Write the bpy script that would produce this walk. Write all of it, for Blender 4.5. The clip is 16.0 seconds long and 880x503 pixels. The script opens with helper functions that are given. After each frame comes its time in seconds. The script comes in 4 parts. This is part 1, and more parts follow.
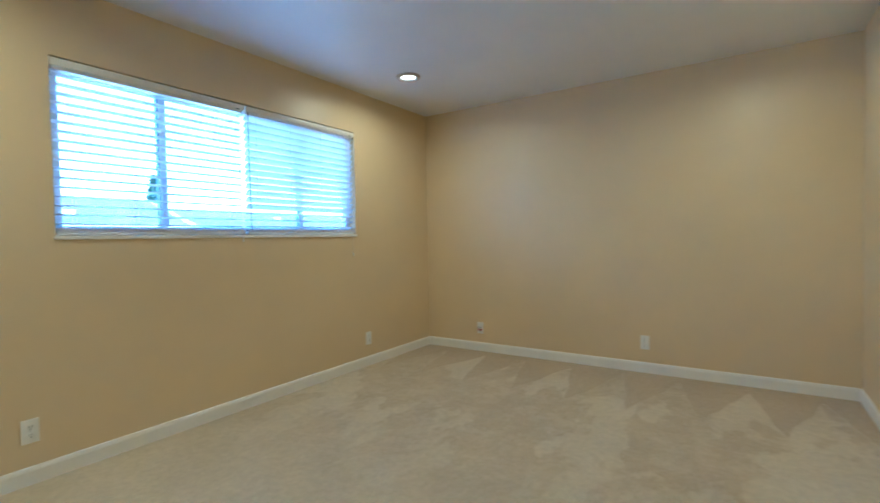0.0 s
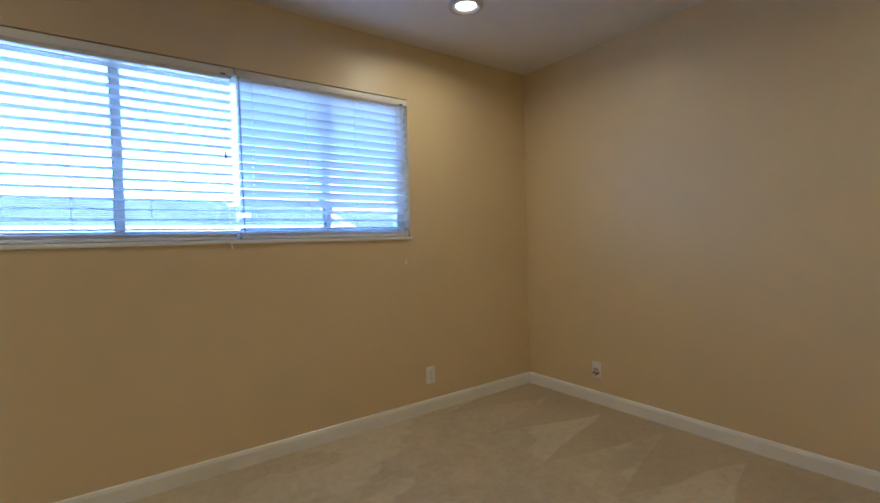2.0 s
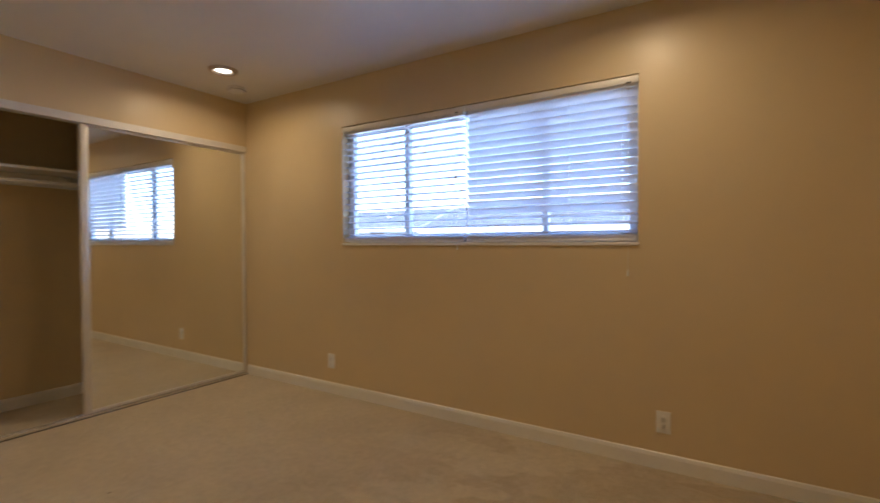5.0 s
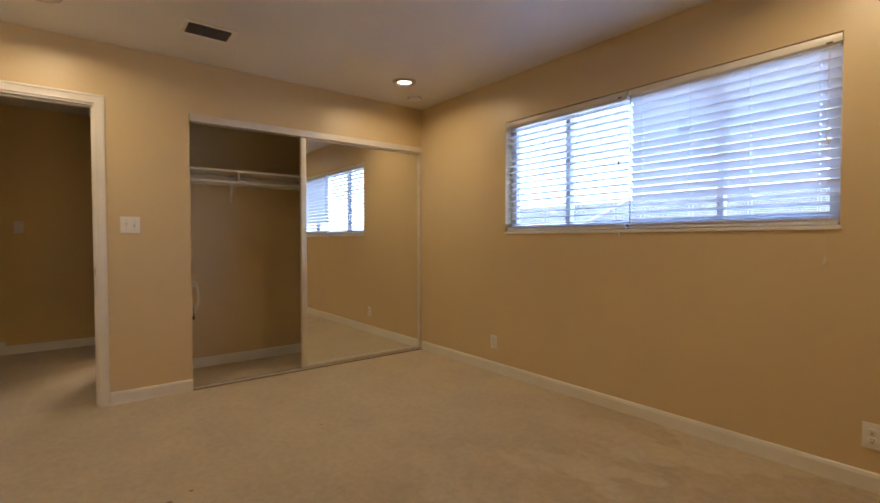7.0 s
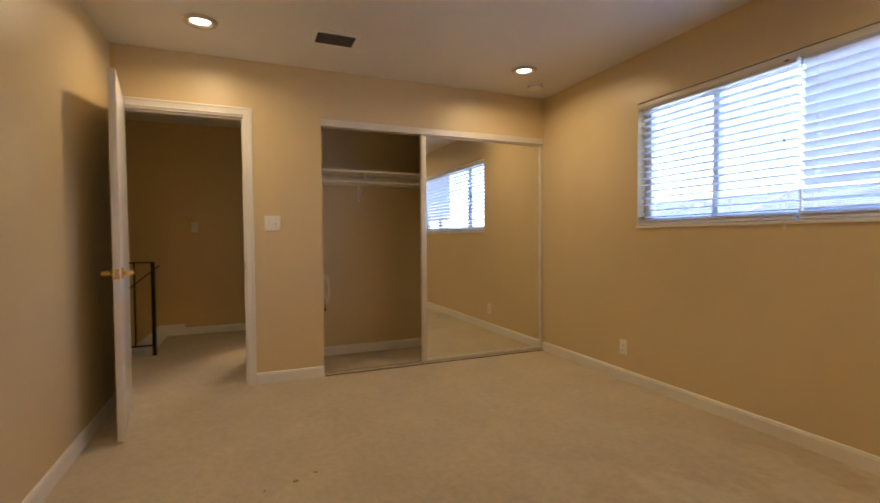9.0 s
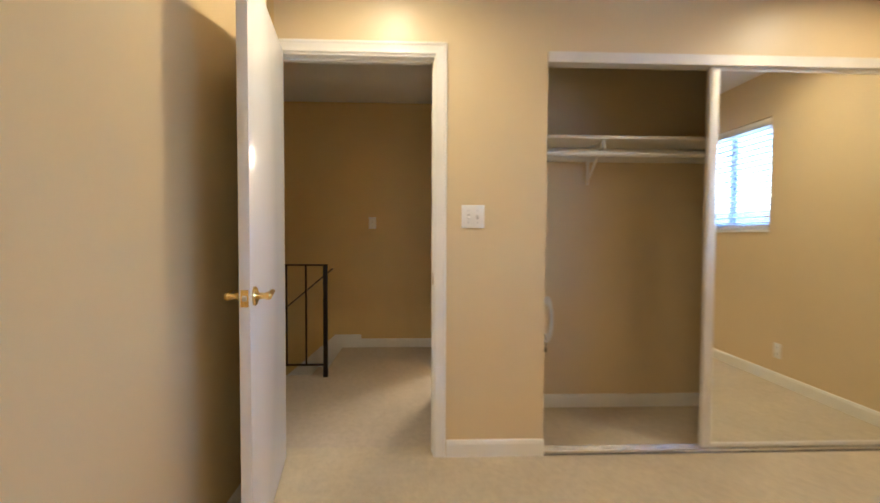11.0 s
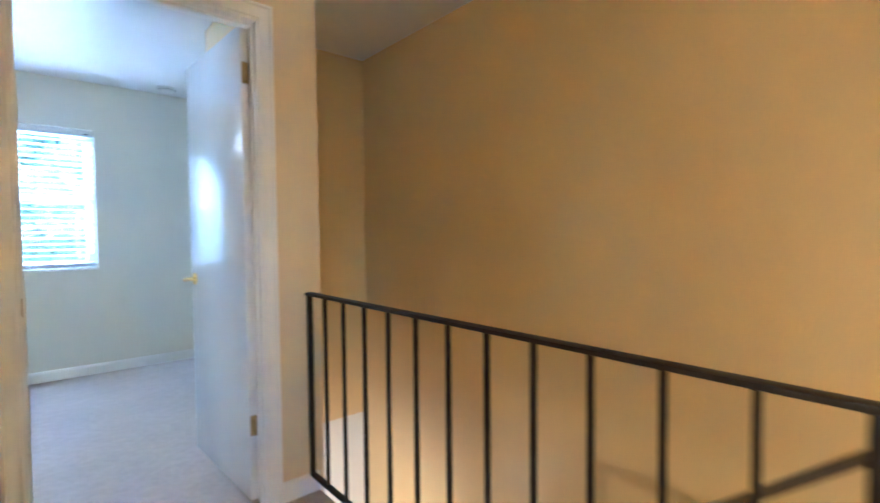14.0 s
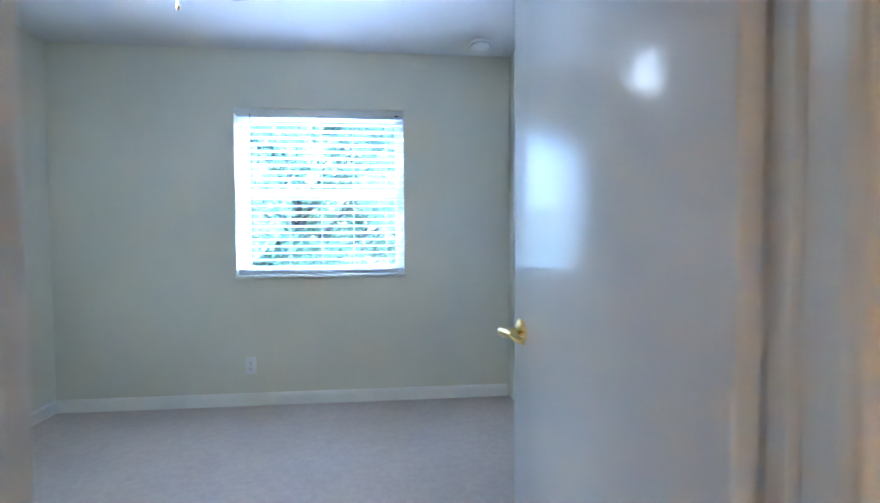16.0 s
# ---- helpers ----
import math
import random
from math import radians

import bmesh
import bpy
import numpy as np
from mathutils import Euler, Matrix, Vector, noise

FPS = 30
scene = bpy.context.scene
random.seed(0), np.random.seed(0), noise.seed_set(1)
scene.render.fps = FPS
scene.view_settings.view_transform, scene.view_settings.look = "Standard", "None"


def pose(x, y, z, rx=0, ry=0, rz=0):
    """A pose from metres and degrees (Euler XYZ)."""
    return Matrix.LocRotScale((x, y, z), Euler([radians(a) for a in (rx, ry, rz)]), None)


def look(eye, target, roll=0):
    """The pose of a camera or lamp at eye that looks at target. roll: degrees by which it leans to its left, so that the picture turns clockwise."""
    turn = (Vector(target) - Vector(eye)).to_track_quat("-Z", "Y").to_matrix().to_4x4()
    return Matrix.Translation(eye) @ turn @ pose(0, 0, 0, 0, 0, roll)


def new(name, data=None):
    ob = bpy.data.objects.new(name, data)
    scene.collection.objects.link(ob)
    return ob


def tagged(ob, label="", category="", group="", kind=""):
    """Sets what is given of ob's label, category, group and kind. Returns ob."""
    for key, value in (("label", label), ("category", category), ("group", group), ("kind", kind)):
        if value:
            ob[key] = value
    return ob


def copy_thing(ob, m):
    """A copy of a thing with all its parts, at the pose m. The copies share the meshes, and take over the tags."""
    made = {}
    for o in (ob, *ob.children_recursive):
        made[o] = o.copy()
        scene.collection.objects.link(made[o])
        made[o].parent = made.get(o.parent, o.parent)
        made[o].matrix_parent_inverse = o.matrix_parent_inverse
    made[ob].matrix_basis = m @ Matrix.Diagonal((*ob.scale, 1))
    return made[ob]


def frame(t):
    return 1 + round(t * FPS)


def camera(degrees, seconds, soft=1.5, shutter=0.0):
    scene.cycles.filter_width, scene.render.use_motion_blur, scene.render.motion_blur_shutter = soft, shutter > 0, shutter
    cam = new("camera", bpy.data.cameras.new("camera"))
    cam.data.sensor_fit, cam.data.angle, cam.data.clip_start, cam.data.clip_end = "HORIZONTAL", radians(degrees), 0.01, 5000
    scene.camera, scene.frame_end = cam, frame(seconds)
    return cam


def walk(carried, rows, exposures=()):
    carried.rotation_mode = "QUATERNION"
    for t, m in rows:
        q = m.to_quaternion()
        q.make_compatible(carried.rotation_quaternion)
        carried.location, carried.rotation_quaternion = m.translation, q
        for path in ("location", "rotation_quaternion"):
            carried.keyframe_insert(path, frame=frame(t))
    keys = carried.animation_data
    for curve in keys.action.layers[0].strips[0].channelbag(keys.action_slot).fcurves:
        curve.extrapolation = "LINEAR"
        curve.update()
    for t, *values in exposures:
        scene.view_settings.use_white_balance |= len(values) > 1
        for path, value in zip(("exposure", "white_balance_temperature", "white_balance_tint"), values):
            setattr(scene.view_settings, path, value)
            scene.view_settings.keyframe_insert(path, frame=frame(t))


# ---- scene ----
cam = camera(87.2, 16.0, shutter=0.5)
PATH = [
    (0, (0.31, -2.852, 1.137), (1.978, -1.749, 1.081), -1.1),
    (0.5, (0.485, -2.787, 1.12), (1.98, -1.459, 1.06), -1.4),
    (1, (0.759, -2.705, 1.127), (2.073, -1.197, 1.078), -1.5),
    (1.5, (1.157, -2.594, 1.138), (2.43, -1.052, 1.088), -1.6),
    (2, (1.652, -2.556, 1.166), (2.835, -0.944, 1.112), -1.5),
    (2.5, (2.135, -2.544, 1.168), (3.121, -0.805, 1.118), -1.4),
    (3, (2.58, -2.562, 1.201), (3.284, -0.691, 1.156), -1.3),
    (3.5, (3.003, -2.557, 1.226), (3.235, -0.571, 1.19), -1.1),
    (4, (3.308, -2.553, 1.246), (3.012, -0.575, 1.198), -0.7),
    (4.5, (3.564, -2.558, 1.221), (2.844, -0.692, 1.179), -0.6),
    (5, (3.691, -2.642, 1.186), (2.638, -0.942, 1.148), -0.2),
    (7.5, (3.838, -2.769, 1.121), (2.197, -1.627, 1.067), -0.2),
    (8, (3.837, -2.748, 1.118), (2.124, -1.716, 1.063), -0.3),
    (8.5, (3.809, -2.723, 1.107), (2.032, -1.806, 1.055), -0.4),
    (9, (3.765, -2.671, 1.107), (1.921, -1.899, 1.048), -0.4),
    (9.5, (3.638, -2.645, 1.12), (1.72, -2.084, 1.05), -0.5),
    (11.8, (1.365, -2.796, 1.15), (-0.617, -3.051, 1.066), -0.4),
    (12, (1.135, -2.805, 1.159), (-0.83, -3.172, 1.071), -0.8),
    (12.5, (0.65, -2.918, 1.143), (-1.26, -3.507, 1.069), -0.7),
    (13, (0.218, -3.039, 1.106), (-1.622, -3.82, 1.049), -0.8),
    (13.5, (-0.163, -3.179, 1.124), (-1.777, -4.357, 1.055), -0.6),
    (14, (-0.47, -3.426, 1.141), (-1.78, -4.936, 1.07), -0.6),
    (14.5, (-0.677, -3.79, 1.141), (-1.543, -5.591, 1.073), -0.9),
    (15, (-0.745, -4.179, 1.119), (-1.215, -6.122, 1.072), 0.1),
    (15.5, (-0.763, -4.597, 1.148), (-1.113, -6.565, 1.085), -0.4),
    (16, (-0.774, -4.983, 1.163), (-0.967, -6.973, 1.098), -0.3),
]
EXPOSURES = [(0, 3.25, 3700, -7), (0.6, 3.08, 3760, -6), (1.5, 2.80, 4000, -2), (2.5, 2.52, 4320, 4), (3.5, 2.42, 4600, 10), (4.5, 2.38, 4950, 11), (5.0, 2.42, 5000, 11),
             (9.0, 2.76, 5350, 9), (9.5, 2.8, 5350, 9), (11.8, 4.05, 4250, 3), (12.5, 4.32, 4700, 5), (13.0, 4.72, 5500, 4), (13.5, 5.55, 4500, 1), (14.0, 5.78, 4000, 4), (14.6, 5.72, 3950, 6),
             (15.0, 5.52, 3920, 8), (15.5, 5.38, 4020, 5), (16.0, 5.18, 4220, 5)]
walk(cam, [(t, look(e, a, r)) for t, e, a, r in PATH], EXPOSURES)

# ---- world, sun, large lights ----
world = bpy.data.worlds.new("world")
scene.world = world
world.use_nodes = True
wt = world.node_tree
sky = wt.nodes.new("ShaderNodeTexSky")
sky.sky_type = "NISHITA"
sky.sun_disc = False
sky.sun_elevation, sky.sun_rotation = radians(38), radians(200)
sky.air_density, sky.dust_density, sky.ozone_density = 1.4, 1.6, 3.6
haze = wt.nodes.new("ShaderNodeMix")
haze.data_type, haze.blend_type = "RGBA", "MULTIPLY"
haze.inputs[0].default_value, haze.inputs[7].default_value = 1.0, (1.48, 1.31, 1.42, 1)
wt.links.new(sky.outputs[0], haze.inputs[6])
wt.links.new(haze.outputs[2], wt.nodes["Background"].inputs[0])
wt.nodes["Background"].inputs[1].default_value = 0.15

sun_data = bpy.data.lights.new("sun", "SUN")
sun_data.energy, sun_data.angle, sun_data.color = 2.0, radians(35), (1.0, 0.95, 0.88)
sun = new("sun", sun_data)
sun.matrix_world = look((-4, -14, 14), (1.2, -2, 0))

WARM = (1.0, 0.64, 0.29)
DOWNLIGHTS = [(0.592, -0.605), (0.571, -2.907), (3.309, -0.597), (3.309, -2.907)]
CEIL = 2.44


def area_lamp(name, place, radius, watts, colour, target=None, spread=180):
    data = bpy.data.lights.new(name, "AREA")
    data.shape, data.size, data.energy, data.color = "DISK", radius * 2, watts, colour
    data.spread = radians(spread)
    ob = new(name, data)
    ob.matrix_world = look(place, target or (place[0], place[1] + 0.0001, place[2] - 1))
    return ob


for lx, ly in DOWNLIGHTS:
    area_lamp("downlight_beam", (lx, ly, CEIL - 0.016), 0.040, 1.05, WARM, spread=165)
# added lamp, hidden below the floor edge, to brighten the lower stair walls
area_lamp("added_stair_beam", (-1.47, -5.55, -0.62), 0.07, 0.24, (1.0, 0.70, 0.52), (-1.97, -6.25, -1.12))
area_lamp("vanity_beam", (-2.09, -2.04, 1.96), 0.15, 2.4, (1.0, 0.67, 0.36), (-1.55, -2.70, 1.0))
area_lamp("fan_beam", (0.07, -6.73, 2.015), 0.10, 0.06, (1.0, 0.85, 0.66))

# ---- materials ----


class Mat:
    """A node material with a principled surface and small builders for its inputs."""

    def __init__(self, name, colour=(0.8, 0.8, 0.8), rough=0.5, metal=0.0, spec=0.5):
        self.m = bpy.data.materials.new(name)
        self.m.use_nodes = True
        self.t = self.m.node_tree
        self.b = self.t.nodes["Principled BSDF"]
        self.b.inputs["Base Color"].default_value = (*colour, 1)
        self.b.inputs["Roughness"].default_value = rough
        self.b.inputs["Metallic"].default_value = metal
        self.b.inputs["Specular IOR Level"].default_value = spec
        self.colour = colour

    def node(self, kind, **inputs):
        n = self.t.nodes.new(kind)
        for key, value in inputs.items():
            n.inputs[key.replace("_", " ")].default_value = value
        return n

    def link(self, a, b):
        self.t.links.new(a, b)

    def coords(self, scale=(1, 1, 1)):
        c = self.t.nodes.new("ShaderNodeTexCoord")
        mp = self.node("ShaderNodeMapping", Scale=scale)
        self.link(c.outputs["Object"], mp.inputs["Vector"])
        return mp.outputs[0]

    def noise(self, scale, detail=4.0, stretch=(1, 1, 1), rough=0.6):
        n = self.node("ShaderNodeTexNoise", Scale=scale, Detail=detail, Roughness=rough)
        self.link(self.coords(stretch), n.inputs["Vector"])
        return n.outputs["Fac"]

    def ramp(self, fac, stops):
        r = self.t.nodes.new("ShaderNodeValToRGB")
        while len(r.color_ramp.elements) < len(stops):
            r.color_ramp.elements.new(0.5)
        for e, (p, c) in zip(r.color_ramp.elements, stops):
            e.position, e.color = p, (*c, 1)
        self.link(fac, r.inputs[0])
        return r.outputs[0]

    def mix(self, fac, a, b, kind="MIX"):
        n = self.t.nodes.new("ShaderNodeMix")
        n.data_type, n.blend_type = "RGBA", kind
        for slot, v in ((0, fac), (6, a), (7, b)):
            if isinstance(v, (tuple, float, int)):
                n.inputs[slot].default_value = (*v, 1) if isinstance(v, tuple) else v
            else:
                self.link(v, n.inputs[slot])
        return n.outputs[2]

    def math(self, op, a, b=0.0):
        n = self.t.nodes.new("ShaderNodeMath")
        n.operation = op
        for slot, v in ((0, a), (1, b)):
            if isinstance(v, (float, int)):
                n.inputs[slot].default_value = v
            else:
                self.link(v, n.inputs[slot])
        return n.outputs[0]

    def base(self, socket):
        self.link(socket, self.b.inputs["Base Color"])

    def bump(self, socket, strength, distance):
        n = self.node("ShaderNodeBump", Strength=strength, Distance=distance)
        self.link(socket, n.inputs["Height"])
        self.link(n.outputs[0], self.b.inputs["Normal"])

    def worn(self, scale=3.0, amount=0.08, fine=60.0, bump=0.0, distance=0.001):
        """Two scales of tone on the base colour, and a fine relief."""
        c = self.colour
        lo, hi = tuple(v * (1 - amount) for v in c), tuple(min(1, v * (1 + amount)) for v in c)
        big = self.ramp(self.noise(scale, 3.0), [(0.3, lo), (0.7, hi)])
        small = self.ramp(self.noise(fine, 2.0), [(0.35, (1 - amount / 2,) * 3), (0.65, (1, 1, 1))])
        self.base(self.mix(1.0, big, small, "MULTIPLY"))
        if bump:
            self.bump(self.noise(fine * 2, 3.0), bump, distance)
        return self.m


def wall_paint(name, colour):
    p = Mat(name, colour, 0.42, spec=0.8)
    lo, hi = tuple(v * 0.96 for v in colour), tuple(min(1, v * 1.03) for v in colour)
    p.base(p.ramp(p.noise(0.8, 4.0), [(0.35, lo), (0.65, hi)]))
    peel = p.math("ADD", p.math("MULTIPLY", p.noise(130, 2.0), 0.6), p.math("MULTIPLY", p.noise(18, 3.0), 0.8))
    p.bump(peel, 0.08, 0.004)
    p.link(p.ramp(p.noise(3.0), [(0.3, (0.38,) * 3), (0.7, (0.45,) * 3)]), p.b.inputs["Roughness"])
    return p.m


WALL = wall_paint("cream_wall_paint", (0.71, 0.57, 0.315))
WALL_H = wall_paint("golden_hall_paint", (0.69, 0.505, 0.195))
WALL2 = wall_paint("pale_cream_wall_paint", (0.76, 0.73, 0.60))
CEILING = wall_paint("ceiling_paint", (0.78, 0.76, 0.72))
TRIM = Mat("white_trim_paint", (0.86, 0.84, 0.78), 0.28).worn(5, 0.03, 90, 0.05, 0.001)
DOOR = Mat("white_door_paint", (0.84, 0.83, 0.81), 0.19)
DOOR.base(DOOR.ramp(DOOR.noise(1.5, 3.0), [(0.3, (0.81, 0.80, 0.78)), (0.7, (0.86, 0.85, 0.83))]))
DOOR.bump(DOOR.noise(60, 4.0, (1, 1, 0.08)), 0.12, 0.002)
DOOR = DOOR.m
CABINET = Mat("cabinet_paint", (0.62, 0.58, 0.50), 0.35).worn(3, 0.05, 80, 0.05)
PLASTIC = Mat("white_plastic", (0.86, 0.85, 0.81), 0.3).worn(8, 0.03, 100)
DARK = Mat("dark_slot", (0.02, 0.02, 0.02), 0.6).m
RED = Mat("red_plastic", (0.45, 0.03, 0.03), 0.35).m
BLACK = Mat("black_painted_steel", (0.011, 0.006, 0.004), 0.5, 0.0, 0.3).worn(12, 0.3, 140, 0.1)
HANDRAIL = Mat("dark_brown_handrail", (0.05, 0.03, 0.02), 0.4).worn(12, 0.25, 80, 0.1)
BRASS = Mat("polished_brass", (0.88, 0.66, 0.24), 0.10, 1.0).worn(20, 0.08, 120)
OLD_BRASS = Mat("dull_brass", (0.42, 0.30, 0.13), 0.38, 1.0).worn(30, 0.3, 120, 0.1)
STEEL = Mat("steel", (0.55, 0.55, 0.55), 0.3, 1.0).m
TRACK = Mat("bright_track_metal", (0.85, 0.84, 0.80), 0.25, 0.9).worn(10, 0.1, 120)
RING = Mat("tan_lamp_trim", (0.62, 0.53, 0.42), 0.40, 0.2).worn(20, 0.1, 120)
# grey instead of white: the toggle's slight shadow is put into this colour
SLOT = Mat("toggle_shadow_grey", (0.55, 0.54, 0.50), 0.5).m
ALU = Mat("satin_aluminium", (0.78, 0.75, 0.68), 0.45, 0.25).worn(6, 0.06, 120)
MIRROR = Mat("mirror_glass", (0.90, 0.91, 0.87), 0.006, 1.0).m
VINYL = Mat("white_vinyl", (0.80, 0.82, 0.84), 0.35).worn(4, 0.03, 60)
GREY_TRIM = Mat("grey_window_channel", (0.22, 0.25, 0.30), 0.5).m
BLIND = Mat("white_blind_slat", (0.90, 0.90, 0.89), 0.4)
BLIND.b.inputs["Transmission Weight"].default_value = 0.0
_tr = BLIND.node("ShaderNodeBsdfTranslucent", Color=(0.90, 0.90, 0.93, 1))
_mx = BLIND.node("ShaderNodeMixShader", Fac=0.42)
BLIND.link(BLIND.b.outputs[0], _mx.inputs[1])
BLIND.link(_tr.outputs[0], _mx.inputs[2])
BLIND.link(_mx.outputs[0], BLIND.t.nodes["Material Output"].inputs[0])
BLIND = BLIND.m
CORD = Mat("cord", (0.72, 0.71, 0.66), 0.7).m
BLADE = Mat("beige_fan_blade", (0.52, 0.49, 0.45), 0.45).worn(6, 0.06, 60)
VALANCE = Mat("valance_vinyl", (0.80, 0.78, 0.72), 0.35).worn(4, 0.04, 60)

GLASS = Mat("window_glass")
_g = GLASS.node("ShaderNodeBsdfGlossy", Roughness=0.02)
_t = GLASS.node("ShaderNodeBsdfTransparent", Color=(0.95, 0.97, 0.97, 1))
_w = GLASS.node("ShaderNodeLayerWeight", Blend=0.5)
_p = GLASS.node("ShaderNodeMath")
_p.operation = "POWER"
GLASS.link(_w.outputs[1], _p.inputs[0])
_p.inputs[1].default_value = 5.0
_f = GLASS.node("ShaderNodeMath")
_f.operation = "MULTIPLY_ADD"
GLASS.link(_p.outputs[0], _f.inputs[0])
_f.inputs[1].default_value, _f.inputs[2].default_value = 0.9, 0.04
_m = GLASS.node("ShaderNodeMixShader")
GLASS.link(_f.outputs[0], _m.inputs[0])
GLASS.link(_t.outputs[0], _m.inputs[1])
GLASS.link(_g.outputs[0], _m.inputs[2])
GLASS.link(_m.outputs[0], GLASS.t.nodes["Material Output"].inputs[0])
GLASS = GLASS.m

OPAL = Mat("frosted_glass_bowl", (0.78, 0.74, 0.66), 0.25)
OPAL.b.inputs["Transmission Weight"].default_value = 0.25
OPAL = OPAL.m


def glowing(name, colour, strength):
    g = Mat(name, colour, 0.4)
    g.b.inputs["Emission Color"].default_value = (*colour, 1)
    g.b.inputs["Emission Strength"].default_value = strength
    return g.m


LENS = glowing("lit_downlight_lens", (1.0, 0.82, 0.58), 1.6)
GLOBE = glowing("lit_glass_globe", (1.0, 0.93, 0.82), 0.5)
VANITY_GLOBE = glowing("lit_vanity_globe", (1.0, 0.72, 0.42), 5.0)


def carpet(name, colour, stripes, spots=()):
    c = Mat(name, colour, 0.95, spec=0.1)
    lo, hi = tuple(v * 0.94 for v in colour), tuple(min(1, v * 1.05) for v in colour)
    tone = c.ramp(c.noise(2.2, 5.0, rough=0.65), [(0.36, lo), (0.62, hi)])
    pile = c.ramp(c.noise(170, 2.0), [(0.3, (0.86, 0.85, 0.84)), (0.62, (1, 1, 1))])
    col = c.mix(1.0, tone, pile, "MULTIPLY")
    tuft = c.ramp(c.noise(24, 5.0, rough=0.75), [(0.35, (0.86, 0.85, 0.83)), (0.62, (1, 1, 1))])
    col = c.mix(1.0, col, tuft, "MULTIPLY")
    if stripes:
        # vacuum strokes: wedges of brushed pile that taper towards the far wall
        sep = c.t.nodes.new("ShaderNodeSeparateXYZ")
        warp = c.t.nodes.new("ShaderNodeTexCoord")
        c.link(warp.outputs["Object"], sep.inputs[0])
        wob = c.math("MULTIPLY", c.noise(1.3, 3.0), 0.14)
        row = c.math("ADD", c.math("MULTIPLY", sep.outputs[1], 1.0), wob)
        saw = c.math("PINGPONG", c.math("ADD", row, 20.0), 0.21)
        wedge = c.math("MULTIPLY", saw, 1 / 0.21)
        taper = c.math("MULTIPLY", c.math("SUBTRACT", 4.34, c.math("ADD", sep.outputs[0], wob)), 1.25)
        mask = c.math("MULTIPLY", c.math("SUBTRACT", taper, wedge), 12.0)
        mask = c.math("MINIMUM", c.math("MAXIMUM", mask, 0.0), 1.0)
        east = c.math("MINIMUM", c.math("MAXIMUM", c.math("MULTIPLY", c.math("SUBTRACT", sep.outputs[0], 1.5), 0.9), 0.0), 1.0)
        blot = c.ramp(c.noise(1.5, 4.0, (0.55, 1, 1), 0.62), [(0.47, (0, 0, 0)), (0.50, (1, 1, 1))])
        crumb = c.ramp(c.noise(7.0, 4.0, (1, 1, 1), 0.7), [(0.38, (0.45,) * 3), (0.55, (1, 1, 1))])
        blot = c.math("MULTIPLY", c.math("MULTIPLY", blot, crumb), mask)
        fac = c.math("MULTIPLY", c.math("MAXIMUM", c.math("SUBTRACT", 1.0, mask), c.math("MULTIPLY", blot, 0.8)), east)
        col = c.mix(fac, col, (0.79, 0.74, 0.66), "MULTIPLY")
    for sx, sy, sr in spots:
        d = c.t.nodes.new("ShaderNodeVectorMath")
        d.operation = "DISTANCE"
        tc = c.t.nodes.new("ShaderNodeTexCoord")
        c.link(tc.outputs["Object"], d.inputs[0])
        d.inputs[1].default_value = (sx, sy, 0)
        edge = c.math("ADD", d.outputs["Value"], c.math("MULTIPLY", c.math("SUBTRACT", c.noise(60, 3.0), 0.5), 0.022))
        inside = c.math("LESS_THAN", edge, sr)
        col = c.mix(c.math("MULTIPLY", inside, 0.75), col, (0.16, 0.09, 0.05))
    c.base(col)
    hgt = c.math("ADD", c.noise(260, 2.0), c.math("MULTIPLY", c.noise(60, 3.0), 1.2))
    c.bump(hgt, 0.4, 0.006)
    c.b.inputs["Sheen Weight"].default_value = 0.25
    c.b.inputs["Sheen Roughness"].default_value = 0.6
    return c.m


CARPET = carpet("beige_carpet", (0.66, 0.57, 0.39), True,
                [(1.588, -2.482, 0.014), (1.542, -2.388, 0.010), (1.62, -2.62, 0.007), (2.1, -2.35, 0.008), (1.2, -1.62, 0.008)])
CARPET_H = carpet("beige_hall_carpet", (0.62, 0.53, 0.40), False)
CARPET2 = carpet("grey_beige_carpet", (0.60, 0.51, 0.43), False)
TILE = Mat("pale_floor_tile", (0.62, 0.58, 0.52), 0.3).worn(4, 0.06, 40)
STONE = Mat("white_stone_top", (0.82, 0.80, 0.76), 0.2).worn(6, 0.04, 60)
ESPRESSO = Mat("espresso_wood", (0.035, 0.02, 0.013), 0.4).worn(10, 0.3, 60, 0.1)
STUCCO = Mat("white_stucco", (0.72, 0.72, 0.70), 0.9).worn(0.5, 0.06, 30, 0.3, 0.01)
SHINGLE = Mat("grey_shingles", (0.32, 0.32, 0.33), 0.9)
SHINGLE.base(SHINGLE.mix(1.0, SHINGLE.ramp(SHINGLE.noise(0.6, 4.0), [(0.3, (0.10, 0.105, 0.115)), (0.7, (0.145, 0.15, 0.16))]),
                         SHINGLE.ramp(SHINGLE.noise(6, 3.0, (0.4, 1, 4)), [(0.35, (0.7, 0.7, 0.7)), (0.65, (1, 1, 1))]), "MULTIPLY"))
SHINGLE = SHINGLE.m
FASCIA = Mat("house_fascia", (0.62, 0.62, 0.62), 0.6).worn(3, 0.08, 30)
DARKGLASS = Mat("far_window_glass", (0.05, 0.06, 0.08), 0.08).m
# ground is out of view; its pale tone is there to reflect daylight indoors
GROUND = Mat("pale_bounce_ground", (0.30, 0.30, 0.28), 0.95).worn(0.3, 0.15, 5, 0.5, 0.05)
BARK = Mat("bark", (0.10, 0.075, 0.05), 0.9).worn(4, 0.3, 30, 0.6, 0.02)


